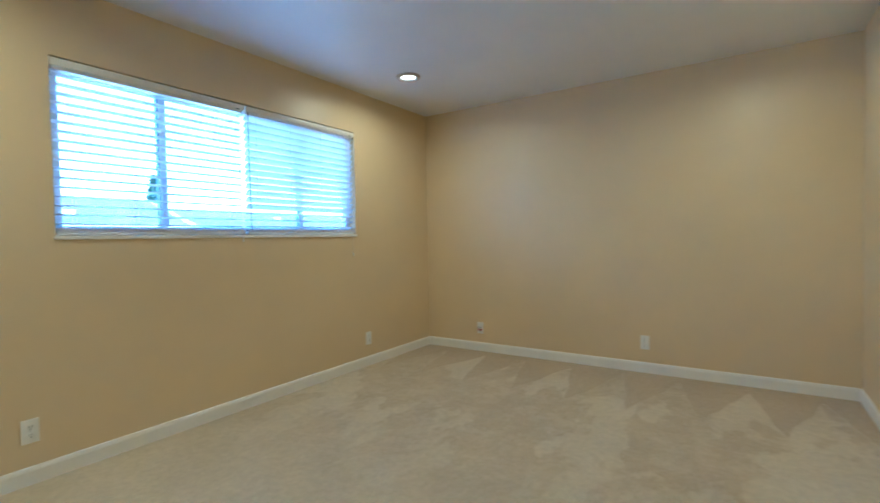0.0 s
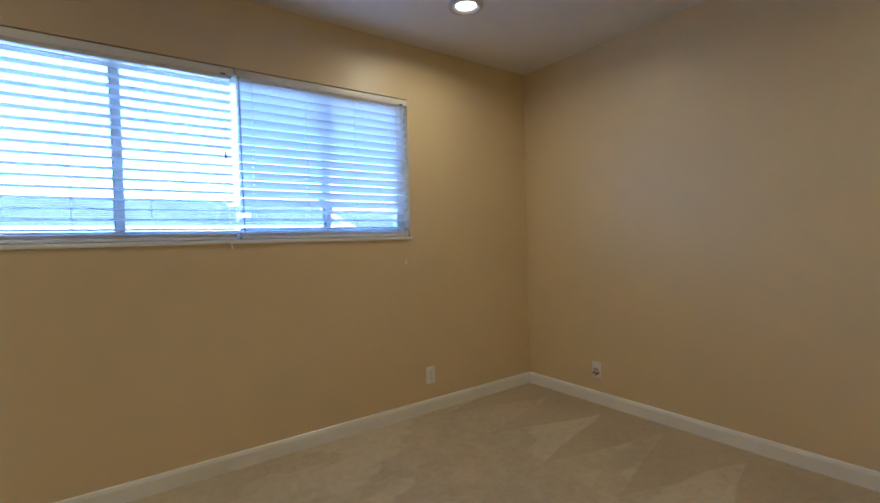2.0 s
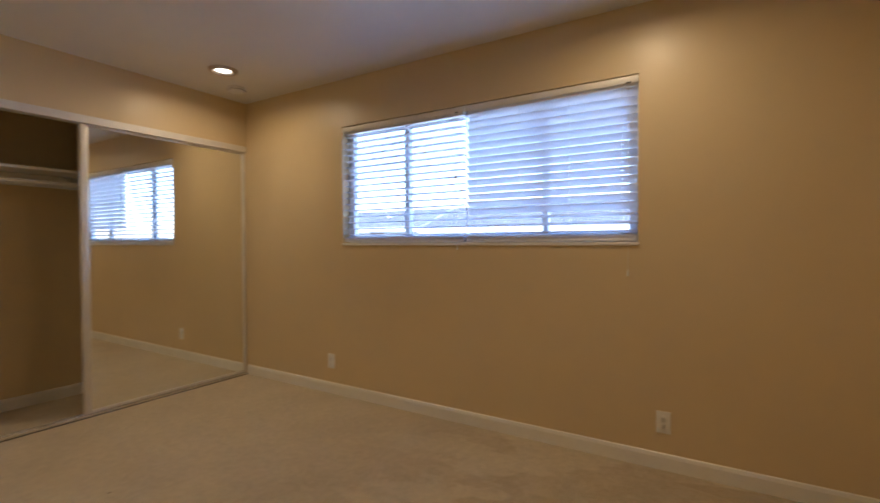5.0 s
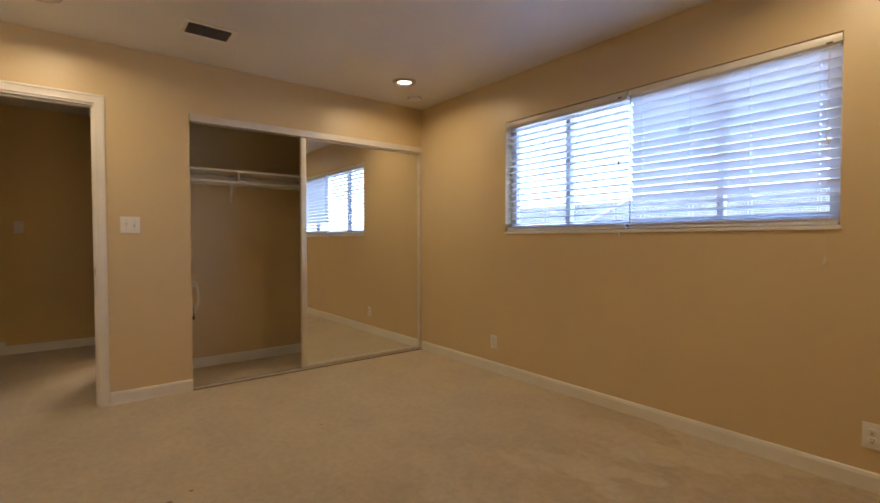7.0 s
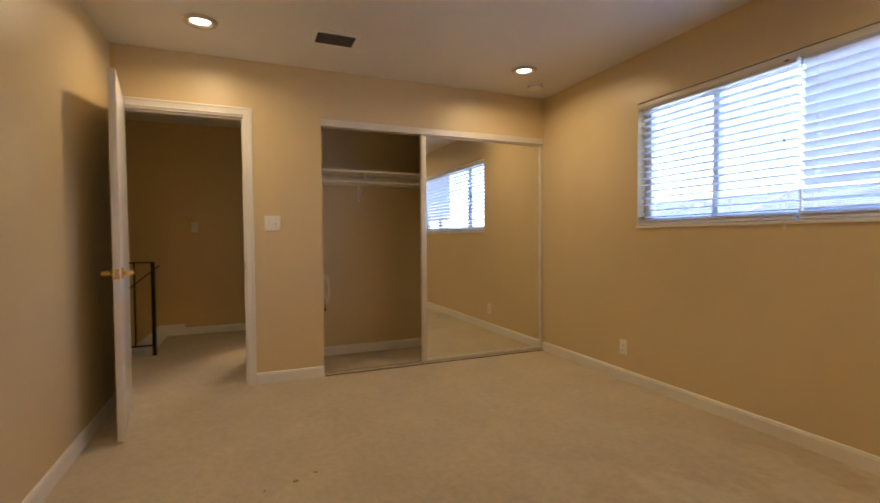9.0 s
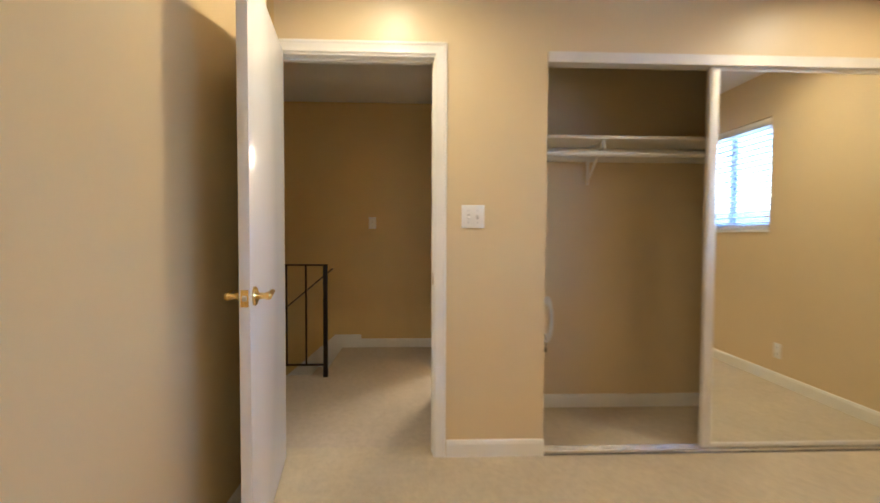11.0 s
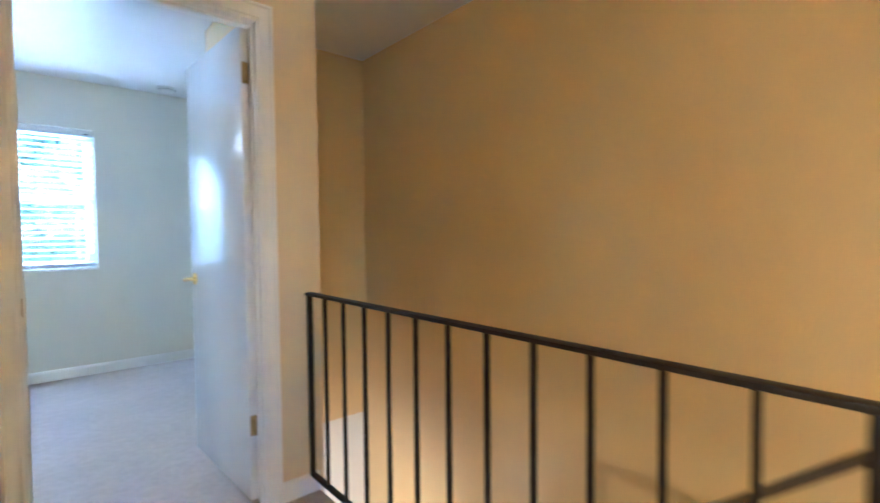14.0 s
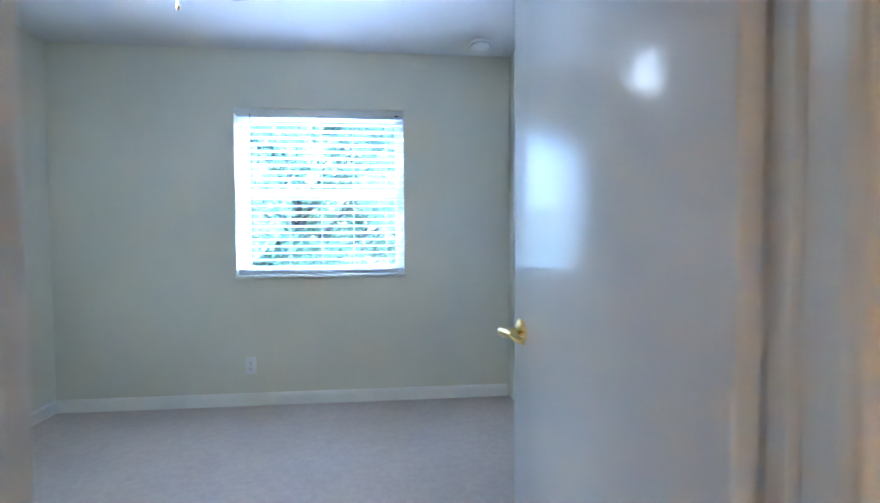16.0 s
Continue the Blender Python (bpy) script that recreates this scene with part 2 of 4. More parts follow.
def leaves(name, dark, light):
    lf = Mat(name, light, 0.55)
    g = lf.t.nodes.new("ShaderNodeNewGeometry")
    lf.base(lf.ramp(g.outputs["Random Per Island"], [(0.0, dark), (1.0, light)]))
    tr = lf.node("ShaderNodeBsdfTranslucent", Color=(*light, 1))
    mx = lf.node("ShaderNodeMixShader", Fac=0.35)
    lf.link(lf.b.outputs[0], mx.inputs[1])
    lf.link(tr.outputs[0], mx.inputs[2])
    lf.link(mx.outputs[0], lf.t.nodes["Material Output"].inputs[0])
    return lf.m


LEAF = leaves("green_leaves", (0.08, 0.12, 0.06), (0.24, 0.30, 0.17))
NEEDLE = leaves("dark_needles", (0.05, 0.10, 0.08), (0.10, 0.16, 0.12))

# ---- mesh builders ----


def box(bm, x0, x1, y0, y1, z0, z1, bevel=0.0, seg=2):
    v = [bm.verts.new((x, y, z)) for z in (z0, z1) for y in (y0, y1) for x in (x0, x1)]
    f = [bm.faces.new([v[i] for i in q]) for q in ((0, 2, 3, 1), (4, 5, 7, 6), (0, 1, 5, 4), (2, 6, 7, 3), (0, 4, 6, 2), (1, 3, 7, 5))]
    if bevel:
        edges = list({e for q in f for e in q.edges})
        bmesh.ops.bevel(bm, geom=edges, offset=bevel, segments=seg, profile=0.5, affect="EDGES")
    return bm


def frame_of(d):
    d = Vector(d).normalized()
    a = Vector((0, 0, 1)) if abs(d.z) < 0.9 else Vector((1, 0, 0))
    u = d.cross(a).normalized()
    return u, d.cross(u).normalized()


def tube(bm, path, radii, seg=12, caps=True):
    """A round bar along a line of points."""
    pts = [Vector(p) for p in path]
    if isinstance(radii, (int, float)):
        radii = [radii] * len(pts)
    rings = []
    for i, (p, r) in enumerate(zip(pts, radii)):
        d = pts[min(i + 1, len(pts) - 1)] - pts[max(i - 1, 0)]
        u, w = frame_of(d)
        rings.append([bm.verts.new(p + (u * math.cos(a) + w * math.sin(a)) * r) for a in (2 * math.pi * k / seg for k in range(seg))])
    for a, b in zip(rings, rings[1:]):
        for k in range(seg):
            bm.faces.new((a[k], a[(k + 1) % seg], b[(k + 1) % seg], b[k]))
    if caps:
        bm.faces.new(rings[0][::-1])
        bm.faces.new(rings[-1])
    return bm


def lathe(bm, profile, at=(0, 0, 0), seg=32):
    """A turned shape: (radius, height) pairs round the z axis."""
    rings = []
    for r, z in profile:
        if r < 1e-5:
            rings.append([bm.verts.new((at[0], at[1], at[2] + z))])
        else:
            rings.append([bm.verts.new((at[0] + r * math.cos(2 * math.pi * k / seg), at[1] + r * math.sin(2 * math.pi * k / seg), at[2] + z)) for k in range(seg)])
    for a, b in zip(rings, rings[1:]):
        for k in range(seg):
            j = (k + 1) % seg
            if len(a) == 1 and len(b) > 1:
                bm.faces.new((a[0], b[j], b[k]))
            elif len(b) == 1 and len(a) > 1:
                bm.faces.new((a[k], a[j], b[0]))
            elif len(a) > 1:
                bm.faces.new((a[k], a[j], b[j], b[k]))
    return bm


def moulding(bm, origin, along, across, out, length, prof, m0=0.0, m1=0.0):
    """A strip with a profile of (across, out) points; m0 and m1 slant its ends for mitres."""
    o, al, ac, ou = Vector(origin), Vector(along), Vector(across), Vector(out)
    a = [bm.verts.new(o + al * (-m0 * u) + ac * u + ou * d) for u, d in prof]
    b = [bm.verts.new(o + al * (length + m1 * u) + ac * u + ou * d) for u, d in prof]
    n = len(prof)
    for k in range(n):
        bm.faces.new((a[k], a[(k + 1) % n], b[(k + 1) % n], b[k]))
    bm.faces.new(a[::-1])
    bm.faces.new(b)
    return bm


def finish(ob, bm, material, smooth):
    bmesh.ops.recalc_face_normals(bm, faces=bm.faces)
    bm.to_mesh(ob.data)
    bm.free()
    ob.data.materials.append(material)
    if smooth:
        for p in ob.data.polygons:
            p.use_smooth = True
        ob.data.set_sharp_from_angle(angle=radians(35))
    return ob


def part(name, bm, material, parent, label="", smooth=True):
    ob = new(name, bpy.data.meshes.new(name))
    ob.parent = parent
    finish(ob, bm, material, smooth)
    return tagged(ob, label)


def solid(name, bm, material, label, category, group="", kind="", smooth=False):
    ob = new(name, bpy.data.meshes.new(name))
    finish(ob, bm, material, smooth)
    return tagged(ob, label, category, group, kind)


def thing(name, m, label, category, group="", kind=""):
    ob = new(name)
    ob.matrix_basis = m
    ob.empty_display_size = 0.1
    return tagged(ob, label, category, group, kind)


def boxes(*rows, bevel=0.0):
    bm = bmesh.new()
    for r in rows:
        box(bm, *r, bevel=bevel)
    return bm


def structure(name, rows, material, label, category):
    return solid(name, boxes(*rows), material, label, category, kind="structure")

# ---- large structure ----
structure("floor_bedroom_1", [(-0.115, 4.389, -3.50, 0.0, -0.1, 0.0), (-0.66, -0.115, -2.25, 0.0, -0.1, 0.0)], CARPET,
          "worn beige carpet with vacuum strokes and small stains", "carpet")
structure("floor_hall", [(-1.395, -0.115, -5.345, -2.59, -0.1, 0.0), (-2.329, -1.395, -3.53, -2.59, -0.1, 0.0)], CARPET_H,
          "beige hall carpet at the head of the stairs", "carpet")
structure("floor_bedroom_2", [(-1.305, 1.484, -6.63, -5.46, -0.1, 0.0), (-2.22, 1.484, -8.263, -6.63, -0.1, 0.0), (-1.170, -0.412, -5.46, -5.345, -0.1, 0.0)], CARPET2,
          "grey-beige carpet in the second bedroom", "carpet")
structure("floor_bathroom", [(-2.329, -0.72, -2.475, -0.9, -0.1, 0.0), (-1.58, -0.93, -2.59, -2.475, -0.1, 0.002)], TILE, "pale bathroom floor tile", "floor")
structure("floor_downstairs", [(-2.329, -1.395, -6.442, -3.53, -2.76, -2.66)], CARPET_H, "beige carpet at the foot of the stairs", "floor")
structure("ceiling", [(-2.44, 4.50, -8.43, 0.16, CEIL, CEIL + 0.12)], CEILING, "off-white painted textured ceiling", "ceiling")

WX0, WX1, WZ0, WZ1 = 1.172, 3.292, 1.185, 2.078
structure("wall_north", [(-0.72, WX0, 0, 0.125, -2.85, CEIL), (WX1, 4.5, 0, 0.125, -2.85, CEIL), (WX0, WX1, 0, 0.125, -2.85, WZ0), (WX0, WX1, 0, 0.16, WZ1, CEIL)],
          WALL, "cream painted wall with a wide window", "wall")
structure("wall_east", [(4.389, 4.5, -3.615, 0, -2.85, CEIL)], WALL, "plain cream painted wall", "wall")
structure("wall_south", [(0, 4.389, -3.615, -3.5, -2.85, CEIL)], WALL, "plain cream painted wall beside the door", "wall")
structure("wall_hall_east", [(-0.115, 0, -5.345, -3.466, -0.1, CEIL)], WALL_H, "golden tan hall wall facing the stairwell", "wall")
structure("wall_west", [(-0.115, 0, -3.466, -2.672, 2.03, CEIL), (-0.115, 0, -2.672, -2.111, -0.1, CEIL),
                        (-0.115, 0, -2.111, 0, 2.057, CEIL)], WALL, "cream painted wall with doorway and closet opening", "wall")
structure("wall_closet", [(-0.72, -0.66, -2.25, 0, -0.1, CEIL), (-0.72, -0.115, -2.31, -2.25, -0.1, CEIL)], WALL, "cream closet wall", "wall")
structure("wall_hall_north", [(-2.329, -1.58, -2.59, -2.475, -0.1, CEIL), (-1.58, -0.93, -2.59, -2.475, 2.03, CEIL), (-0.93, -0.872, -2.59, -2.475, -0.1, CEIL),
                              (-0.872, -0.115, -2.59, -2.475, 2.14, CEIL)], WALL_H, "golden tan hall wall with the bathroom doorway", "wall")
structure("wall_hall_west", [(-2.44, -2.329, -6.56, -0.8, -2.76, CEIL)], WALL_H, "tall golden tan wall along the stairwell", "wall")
structure("wall_bathroom", [(-2.329, -0.72, -0.9, -0.8, -0.1, CEIL), (-0.72, -0.66, -2.475, -2.31, -0.1, CEIL)], WALL2, "cream bathroom wall", "wall")
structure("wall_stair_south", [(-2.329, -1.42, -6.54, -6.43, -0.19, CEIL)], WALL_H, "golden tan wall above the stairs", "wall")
structure("wall_stair_foot", [(-2.329, -1.395, -6.56, -6.442, -2.76, -0.19)], WALL2, "paler wall at the foot of the stairs", "wall")
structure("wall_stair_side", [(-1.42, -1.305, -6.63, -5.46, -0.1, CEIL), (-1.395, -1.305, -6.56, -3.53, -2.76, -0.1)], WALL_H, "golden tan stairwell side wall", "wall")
structure("wall_downstairs", [(-2.329, -1.305, -3.528, -3.43, -2.76, -0.101)], WALL, "cream wall at the foot of the stairs", "wall")
structure("wall_bedroom_2_north", [(-1.42, -1.170, -5.46, -5.345, -0.1, CEIL), (-1.170, -0.412, -5.46, -5.345, 2.03, CEIL), (-0.412, 1.595, -5.46, -5.345, -0.1, CEIL)],
          WALL, "cream wall with the second bedroom doorway", "wall")
structure("wall_bedroom_2_east", [(1.484, 1.595, -8.43, -5.46, -2.85, CEIL)], WALL2, "pale cream wall of the second bedroom", "wall")
VX0, VX1, VZ0, VZ1 = -0.838, 0.308, 0.897, 2.046
structure("wall_bedroom_2_south", [(-1.715, VX0, -8.43, -8.263, -2.85, CEIL), (VX1, 1.484, -8.43, -8.263, -2.85, CEIL), (VX0, VX1, -8.43, -8.263, -2.85, VZ0),
                                   (VX0, VX1, -8.43, -8.263, VZ1, CEIL)], WALL2, "pale cream wall with a square window", "wall")
structure("wall_bedroom_2_west", [(-1.715, -1.60, -8.263, -8.16, -0.1, CEIL), (-1.715, -1.60, -8.16, -6.85, 2.03, CEIL), (-1.715, -1.60, -6.85, -6.63, -0.1, CEIL),
                                  (-1.715, -1.42, -6.63, -6.53, -0.1, CEIL)], WALL2, "pale cream wall with a closet opening", "wall")
structure("wall_bedroom_2_closet", [(-2.30, -2.22, -8.263, -6.63, -0.1, CEIL), (-2.22, -1.715, -8.36, -8.263, -0.1, CEIL)], WALL2, "dim closet interior wall", "wall")

# baseboards
BASE = [(0, 0), (0.086, 0), (0.086, 0.004), (0.082, 0.009), (0.072, 0.012), (0.066, 0.0135), (0, 0.0135)]
Z = (0, 0, 1)


def baseboard(origin, along, out, length, m0=0.0, m1=0.0):
    bm = bmesh.new()
    moulding(bm, origin, along, Z, out, length, BASE)
    return solid("baseboard", bm, TRIM, "white painted wooden baseboard", "baseboard", kind="structure")


E, W, N, S = (1, 0, 0), (-1, 0, 0), (0, 1, 0), (0, -1, 0)
baseboard((0.0, 0, 0), E, S, 4.389)
baseboard((4.389, -0.0135, 0), S, W, 3.473)
baseboard((4.389, -3.5, 0), W, N, 4.33)
baseboard((0, -2.614, 0), N, E, 0.503)
baseboard((-0.66, -2.25, 0), N, E, 2.25)
baseboard((-2.329, -2.59, 0), S, E, 0.755)
baseboard((-2.329 + 0.0135, -2.59, 0), E, S, 0.66)
baseboard((-1.228, -5.345, 0), W, N, 0.17)
baseboard((-0.115, -3.56, 0), S, W, 1.80)
baseboard((1.484, -8.263, 0), W, N, 3.06)
baseboard((1.484, -5.46, 0), S, W, 2.78)
baseboard((-0.37, -5.46, 0), E, S, 1.82)
baseboard((-2.329, -2.475, 0), N, E, 1.5)

# stair skirt: a white board that steps up from the baseboard and follows the flight
bm = bmesh.new()
slope = 0.19 / 0.225
line = [(-3.345, 0.0), (-3.345, 0.128), (-3.60, 0.128), (-6.55, 0.128 - 2.95 * slope), (-6.55, -0.20 - 2.95 * slope), (-3.60, -0.20), (-3.531, -0.19), (-3.531, 0.0)]
a = [bm.verts.new((-2.329, y, z)) for y, z in line]
b = [bm.verts.new((-2.311, y, z)) for y, z in line]
n = len(line)
for k in range(n):
    bm.faces.new((a[k], a[(k + 1) % n], b[(k + 1) % n], b[k]))
bm.faces.new(a)
bm.faces.new(b[::-1])
solid("stair_skirt", bm, TRIM, "white painted stepped skirt board along the stairs", "trim", kind="structure")

# the flight
stairs = thing("stairs", pose(-1.852, -3.53, 0), "beige carpeted stairs going down", "stairs", kind="structure")
for k in range(12):
    bm = bmesh.new()
    y1 = -0.225 * k
    box(bm, -0.448, 0.452, y1 - 0.245, y1, -0.19 * (k + 1) - 0.19, -0.19 * (k + 1), bevel=0.012)
    part("step", bm, CARPET_H, stairs)

CASE = [(0, 0), (0.058, 0), (0.058, 0.013), (0.054, 0.016), (0.046, 0.016), (0.042, 0.0125), (0.030, 0.0115), (0.014, 0.010), (0.008, 0.012), (0.003, 0.011), (0, 0.008)]


def door_frame(name, x0, x1, face0, face1, axis, label, sides=(True, True), legs=(True, True, True, True), head=2.03):
    """Jamb, stop and casings of an opening from x0 to x1 along axis, in a wall between two faces."""
    root = thing(name, Matrix.Identity(4), label, "door frame", kind="structure")

    def at(u, w, z):
        return (u, w, z) if axis == "x" else (w, u, z)

    def block(bm, u0, u1, w0, w1, z0, z1, bevel=0.0):
        w0, w1 = min(w0, w1), max(w0, w1)
        if axis == "x":
            box(bm, u0, u1, w0, w1, z0, z1, bevel=bevel)
        else:
            box(bm, w0, w1, u0, u1, z0, z1, bevel=bevel)

    mid = (face0 + face1) / 2
    for u0, u1 in ((x0 - 0.001, x0 + 0.010), (x1 - 0.010, x1 + 0.001)):
        bm = bmesh.new()
        block(bm, u0, u1, face0 - 0.001, face1 + 0.001, 0.001, head)
        part("jamb", bm, TRIM, root)
    bm = bmesh.new()
    block(bm, x0, x1, face0 - 0.001, face1 + 0.001, head - 0.014, head + 0.001)
    part("head_jamb", bm, TRIM, root)
    bm = bmesh.new()
    block(bm, x0 + 0.010, x0 + 0.018, mid - 0.018, mid + 0.014, 0.001, head - 0.014, 0.002)
    block(bm, x1 - 0.018, x1 - 0.010, mid - 0.018, mid + 0.014, 0.001, head - 0.014, 0.002)
    block(bm, x0 + 0.018, x1 - 0.018, mid - 0.018, mid + 0.014, head - 0.026, head - 0.014, 0.002)
    part("door_stop", bm, TRIM, root)
    for i, (face, sgn) in enumerate(((face0, -1), (face1, 1))):
        if not sides[i]:
            continue
        out = Vector(at(0, sgn, 0))
        al = Vector(at(1, 0, 0))
        up = Vector(Z)
        if legs[2 * i]:
            bm = bmesh.new()
            moulding(bm, at(x0 + 0.003, face, 0.001), up, -al, out, head - 0.004, CASE, 0, 1)
            part("casing", bm, TRIM, root)
        if legs[2 * i + 1]:
            bm = bmesh.new()
            moulding(bm, at(x1 - 0.003, face, 0.001), up, al, out, head - 0.004, CASE, 0, 1)
            part("casing", bm, TRIM, root)
        bm = bmesh.new()
        moulding(bm, at(x0 + 0.003, face, head - 0.003), al, up, out, x1 - x0 - 0.006, CASE, 1 if legs[2 * i] else 0, 1 if legs[2 * i + 1] else 0)
        part("head_casing", bm, TRIM, root)
    return root


def strike_plate(root, m):
    bm = bmesh.new()
    box(bm, -0.014, 0.014, -0.0015, 0.0015, -0.030, 0.030, bevel=0.001)
    ob = part("strike_plate", bm, OLD_BRASS, root, "dull brass strike plate")
    ob.matrix_basis = m
    bm = bmesh.new()
    box(bm, -0.006, 0.008, -0.0022, 0.0022, -0.013, 0.013)
    part("latch_hole", bm, DARK, ob)


fr1 = door_frame("door_frame_bedroom_1", -3.466, -2.672, -0.115, 0.0, "y", "white painted casing round the bedroom doorway", legs=(True, True, False, True))
strike_plate(fr1, pose(-0.030, -2.6835, 0.911))
fr2 = door_frame("door_frame_bedroom_2", -1.170, -0.412, -5.46, -5.345, "x", "white painted casing round the second bedroom doorway")
strike_plate(fr2, pose(-0.4235, -5.402, 0.925, 0, 0, 90))
fr3 = door_frame("door_frame_bathroom", -1.58, -0.93, -2.59, -2.475, "x", "white painted casing round the bathroom doorway")
strike_plate(fr3, pose(-1.5685, -2.522, 0.925, 0, 0, 90))


def lever_set(door, lx, z, y0, y1, length):
    """Brass rose and lever on both faces, and the latch on the edge."""
    for y, s in ((y0, -1), (y1, 1)):
        bm = bmesh.new()
        lathe(bm, [(0, 0), (0.033, 0), (0.033, 0.004), (0.029, 0.009), (0.018, 0.012), (0.012, 0.016), (0.0105, 0.034), (0.0135, 0.040), (0.0135, 0.050), (0.009, 0.056), (0, 0.057)], seg=28)
        bmesh.ops.transform(bm, matrix=Matrix.Translation((lx, y, z)) @ Matrix.Rotation(radians(-90 * s), 4, "X"), verts=bm.verts)
        rose = part("rose", bm, BRASS, door, "polished brass rose")
        bm = bmesh.new()
        yy = y + s * 0.046
        tube(bm, [(lx + 0.008, yy, z), (lx - 0.02, yy, z + 0.003), (lx - 0.05, yy + s * 0.004, z + 0.009), (lx - 0.08, yy + s * 0.003, z + 0.006), (lx - 0.102, yy - s * 0.006, z + 0.004), (lx - 0.108, yy - s * 0.010, z + 0.004)],
             [0.0135, 0.0125, 0.0080, 0.0066, 0.0078, 0.004], 16)
        part("lever", bm, BRASS, rose)
    bm = bmesh.new()
    mid = (y0 + y1) / 2
    box(bm, length - 0.0005, length + 0.0018, mid - 0.0125, mid + 0.0125, z - 0.028, z + 0.028, bevel=0.0008)
    plate = part("latch_plate", bm, BRASS, door, "brass latch plate")
    bm = bmesh.new()
    box(bm, length, length + 0.010, mid - 0.007, mid + 0.007, z - 0.009, z + 0.009, bevel=0.003)
    part("latch_bolt", bm, STEEL, plate)


def door(name, m, length, label, heights):
    root = thing(name, m, label, "door", kind="structure")
    bm = bmesh.new()
    box(bm, 0.0, length, 0.0, 0.035, 0.012, 2.022, bevel=0.002)
    part("leaf", bm, DOOR, root, "flush white painted door leaf")
    lever_set(root, length - 0.062, 0.925, 0.0, 0.035, length)
    for z in heights:
        bm = bmesh.new()
        tube(bm, [(-0.004, -0.006, z - 0.045), (-0.004, -0.006, z + 0.045)], 0.0055, 10)
        tube(bm, [(-0.004, -0.006, z + 0.045), (-0.004, -0.006, z + 0.051)], [0.0065, 0.003], 10)
        box(bm, -0.0022, 0.0, 0.001, 0.032, z - 0.044, z + 0.044)
        part("hinge", bm, OLD_BRASS, root, "dull brass hinge")
    return root


door("door_1", pose(0.012, -3.454, 0, 0, 0, 8.6), 0.812, "white flush door standing open, brass lever handles", (0.25, 1.80))
d2 = door("door_2", pose(-1.158, -5.428, 0, 0, 0, -86.8), 0.735, "white flush door standing open, brass lever handles", (0.335, 1.825))
for z in (0.335, 1.825):
    bm = bmesh.new()
    box(bm, -1.1625, -1.159, -5.459, -5.421, z - 0.045, z + 0.045, bevel=0.001)
    hp = part("hinge_leaf", bm, OLD_BRASS, fr2, "dull brass hinge leaf")
    bm = bmesh.new()
    for dz in (-0.03, 0.0, 0.03):
        box(bm, -1.1592, -1.1582, -5.444 + (0.008 if dz else -0.006), -5.437 + (0.008 if dz else -0.006), z + dz - 0.0035, z + dz + 0.0035)
    part("screw", bm, DARK, hp)

# ---- closet of the first bedroom ----
bm = boxes((-0.075, 0.006, -2.109, -0.002, 2.002, 2.056), bevel=0.003)
solid("closet_head_track", bm, ALU, "pale aluminium head track over the closet", "closet track", kind="structure")
bm = boxes((-0.075, 0.004, -2.109, -0.002, 0.003, 0.010), (-0.070, -0.064, -2.109, -0.002, 0.008, 0.016), (-0.038, -0.034, -2.109, -0.002, 0.008, 0.018), (-0.003, 0.003, -2.109, -0.002, 0.008, 0.016))
solid("closet_floor_track", bm, TRACK, "aluminium floor track of the closet doors", "closet track", kind="structure")
# the track's contact shadow, laid down as a thin dark strip
solid("closet_floor_shadow", boxes((0.0042, 0.010, -2.109, -0.002, 0.0005, 0.004)), DARK, "dark strip standing in for the shadow before the closet track", "closet track", kind="structure")
mdoor = thing("mirrored_sliding_door", pose(-0.02, -0.63, 0.018), "tall mirrored sliding closet door in a pale frame", "closet door")
for y0, y1 in ((-0.632, -0.584), (0.596, 0.626)):
    bm = boxes((-0.026, 0.006, y0, y1, 0.0, 1.985), bevel=0.004)
    part("stile", bm, ALU, mdoor)
for z0, z1 in ((0.0, 0.022), (1.966, 1.985)):
    bm = boxes((-0.024, 0.004, -0.584, 0.596, z0, z1), bevel=0.003)
    part("rail", bm, ALU, mdoor)
bm = boxes((-0.016, -0.004, -0.586, 0.598, 0.020, 1.968))
part("mirror", bm, MIRROR, mdoor, "clear mirror pane")

shelf = thing("closet_shelf", pose(-0.66, -1.05, 1.70), "painted closet shelf with a hanging rod", "closet shelf")
bm = boxes((0.001, 0.31, -1.19, 1.045, 0.0, 0.019), bevel=0.002)
part("board", bm, TRIM, shelf)
bm = boxes((0.001, 0.019, -1.19, 1.045, -0.09, -0.001), bevel=0.002)
part("cleat", bm, TRIM, shelf)
bm = bmesh.new()
tube(bm, [(0.285, -1.198, -0.085), (0.285, 1.048, -0.085)], 0.016, 18)
part("rod", bm, TRIM, shelf)
for y in (-0.62, 0.55):
    bm = bmesh.new()
    box(bm, 0.019, 0.024, y - 0.011, y + 0.011, -0.24, -0.002, bevel=0.001)
    box(bm, 0.024, 0.30, y - 0.011, y + 0.011, -0.008, -0.002, bevel=0.001)
    tube(bm, [(0.024, y, -0.22), (0.27, y, -0.012)], 0.007, 8)
    tube(bm, [(0.275, y, -0.008), (0.300, y, -0.05), (0.308, y, -0.08), (0.293, y, -0.096), (0.275, y, -0.094)], 0.006, 8)
    part("bracket", bm, TRIM, shelf)

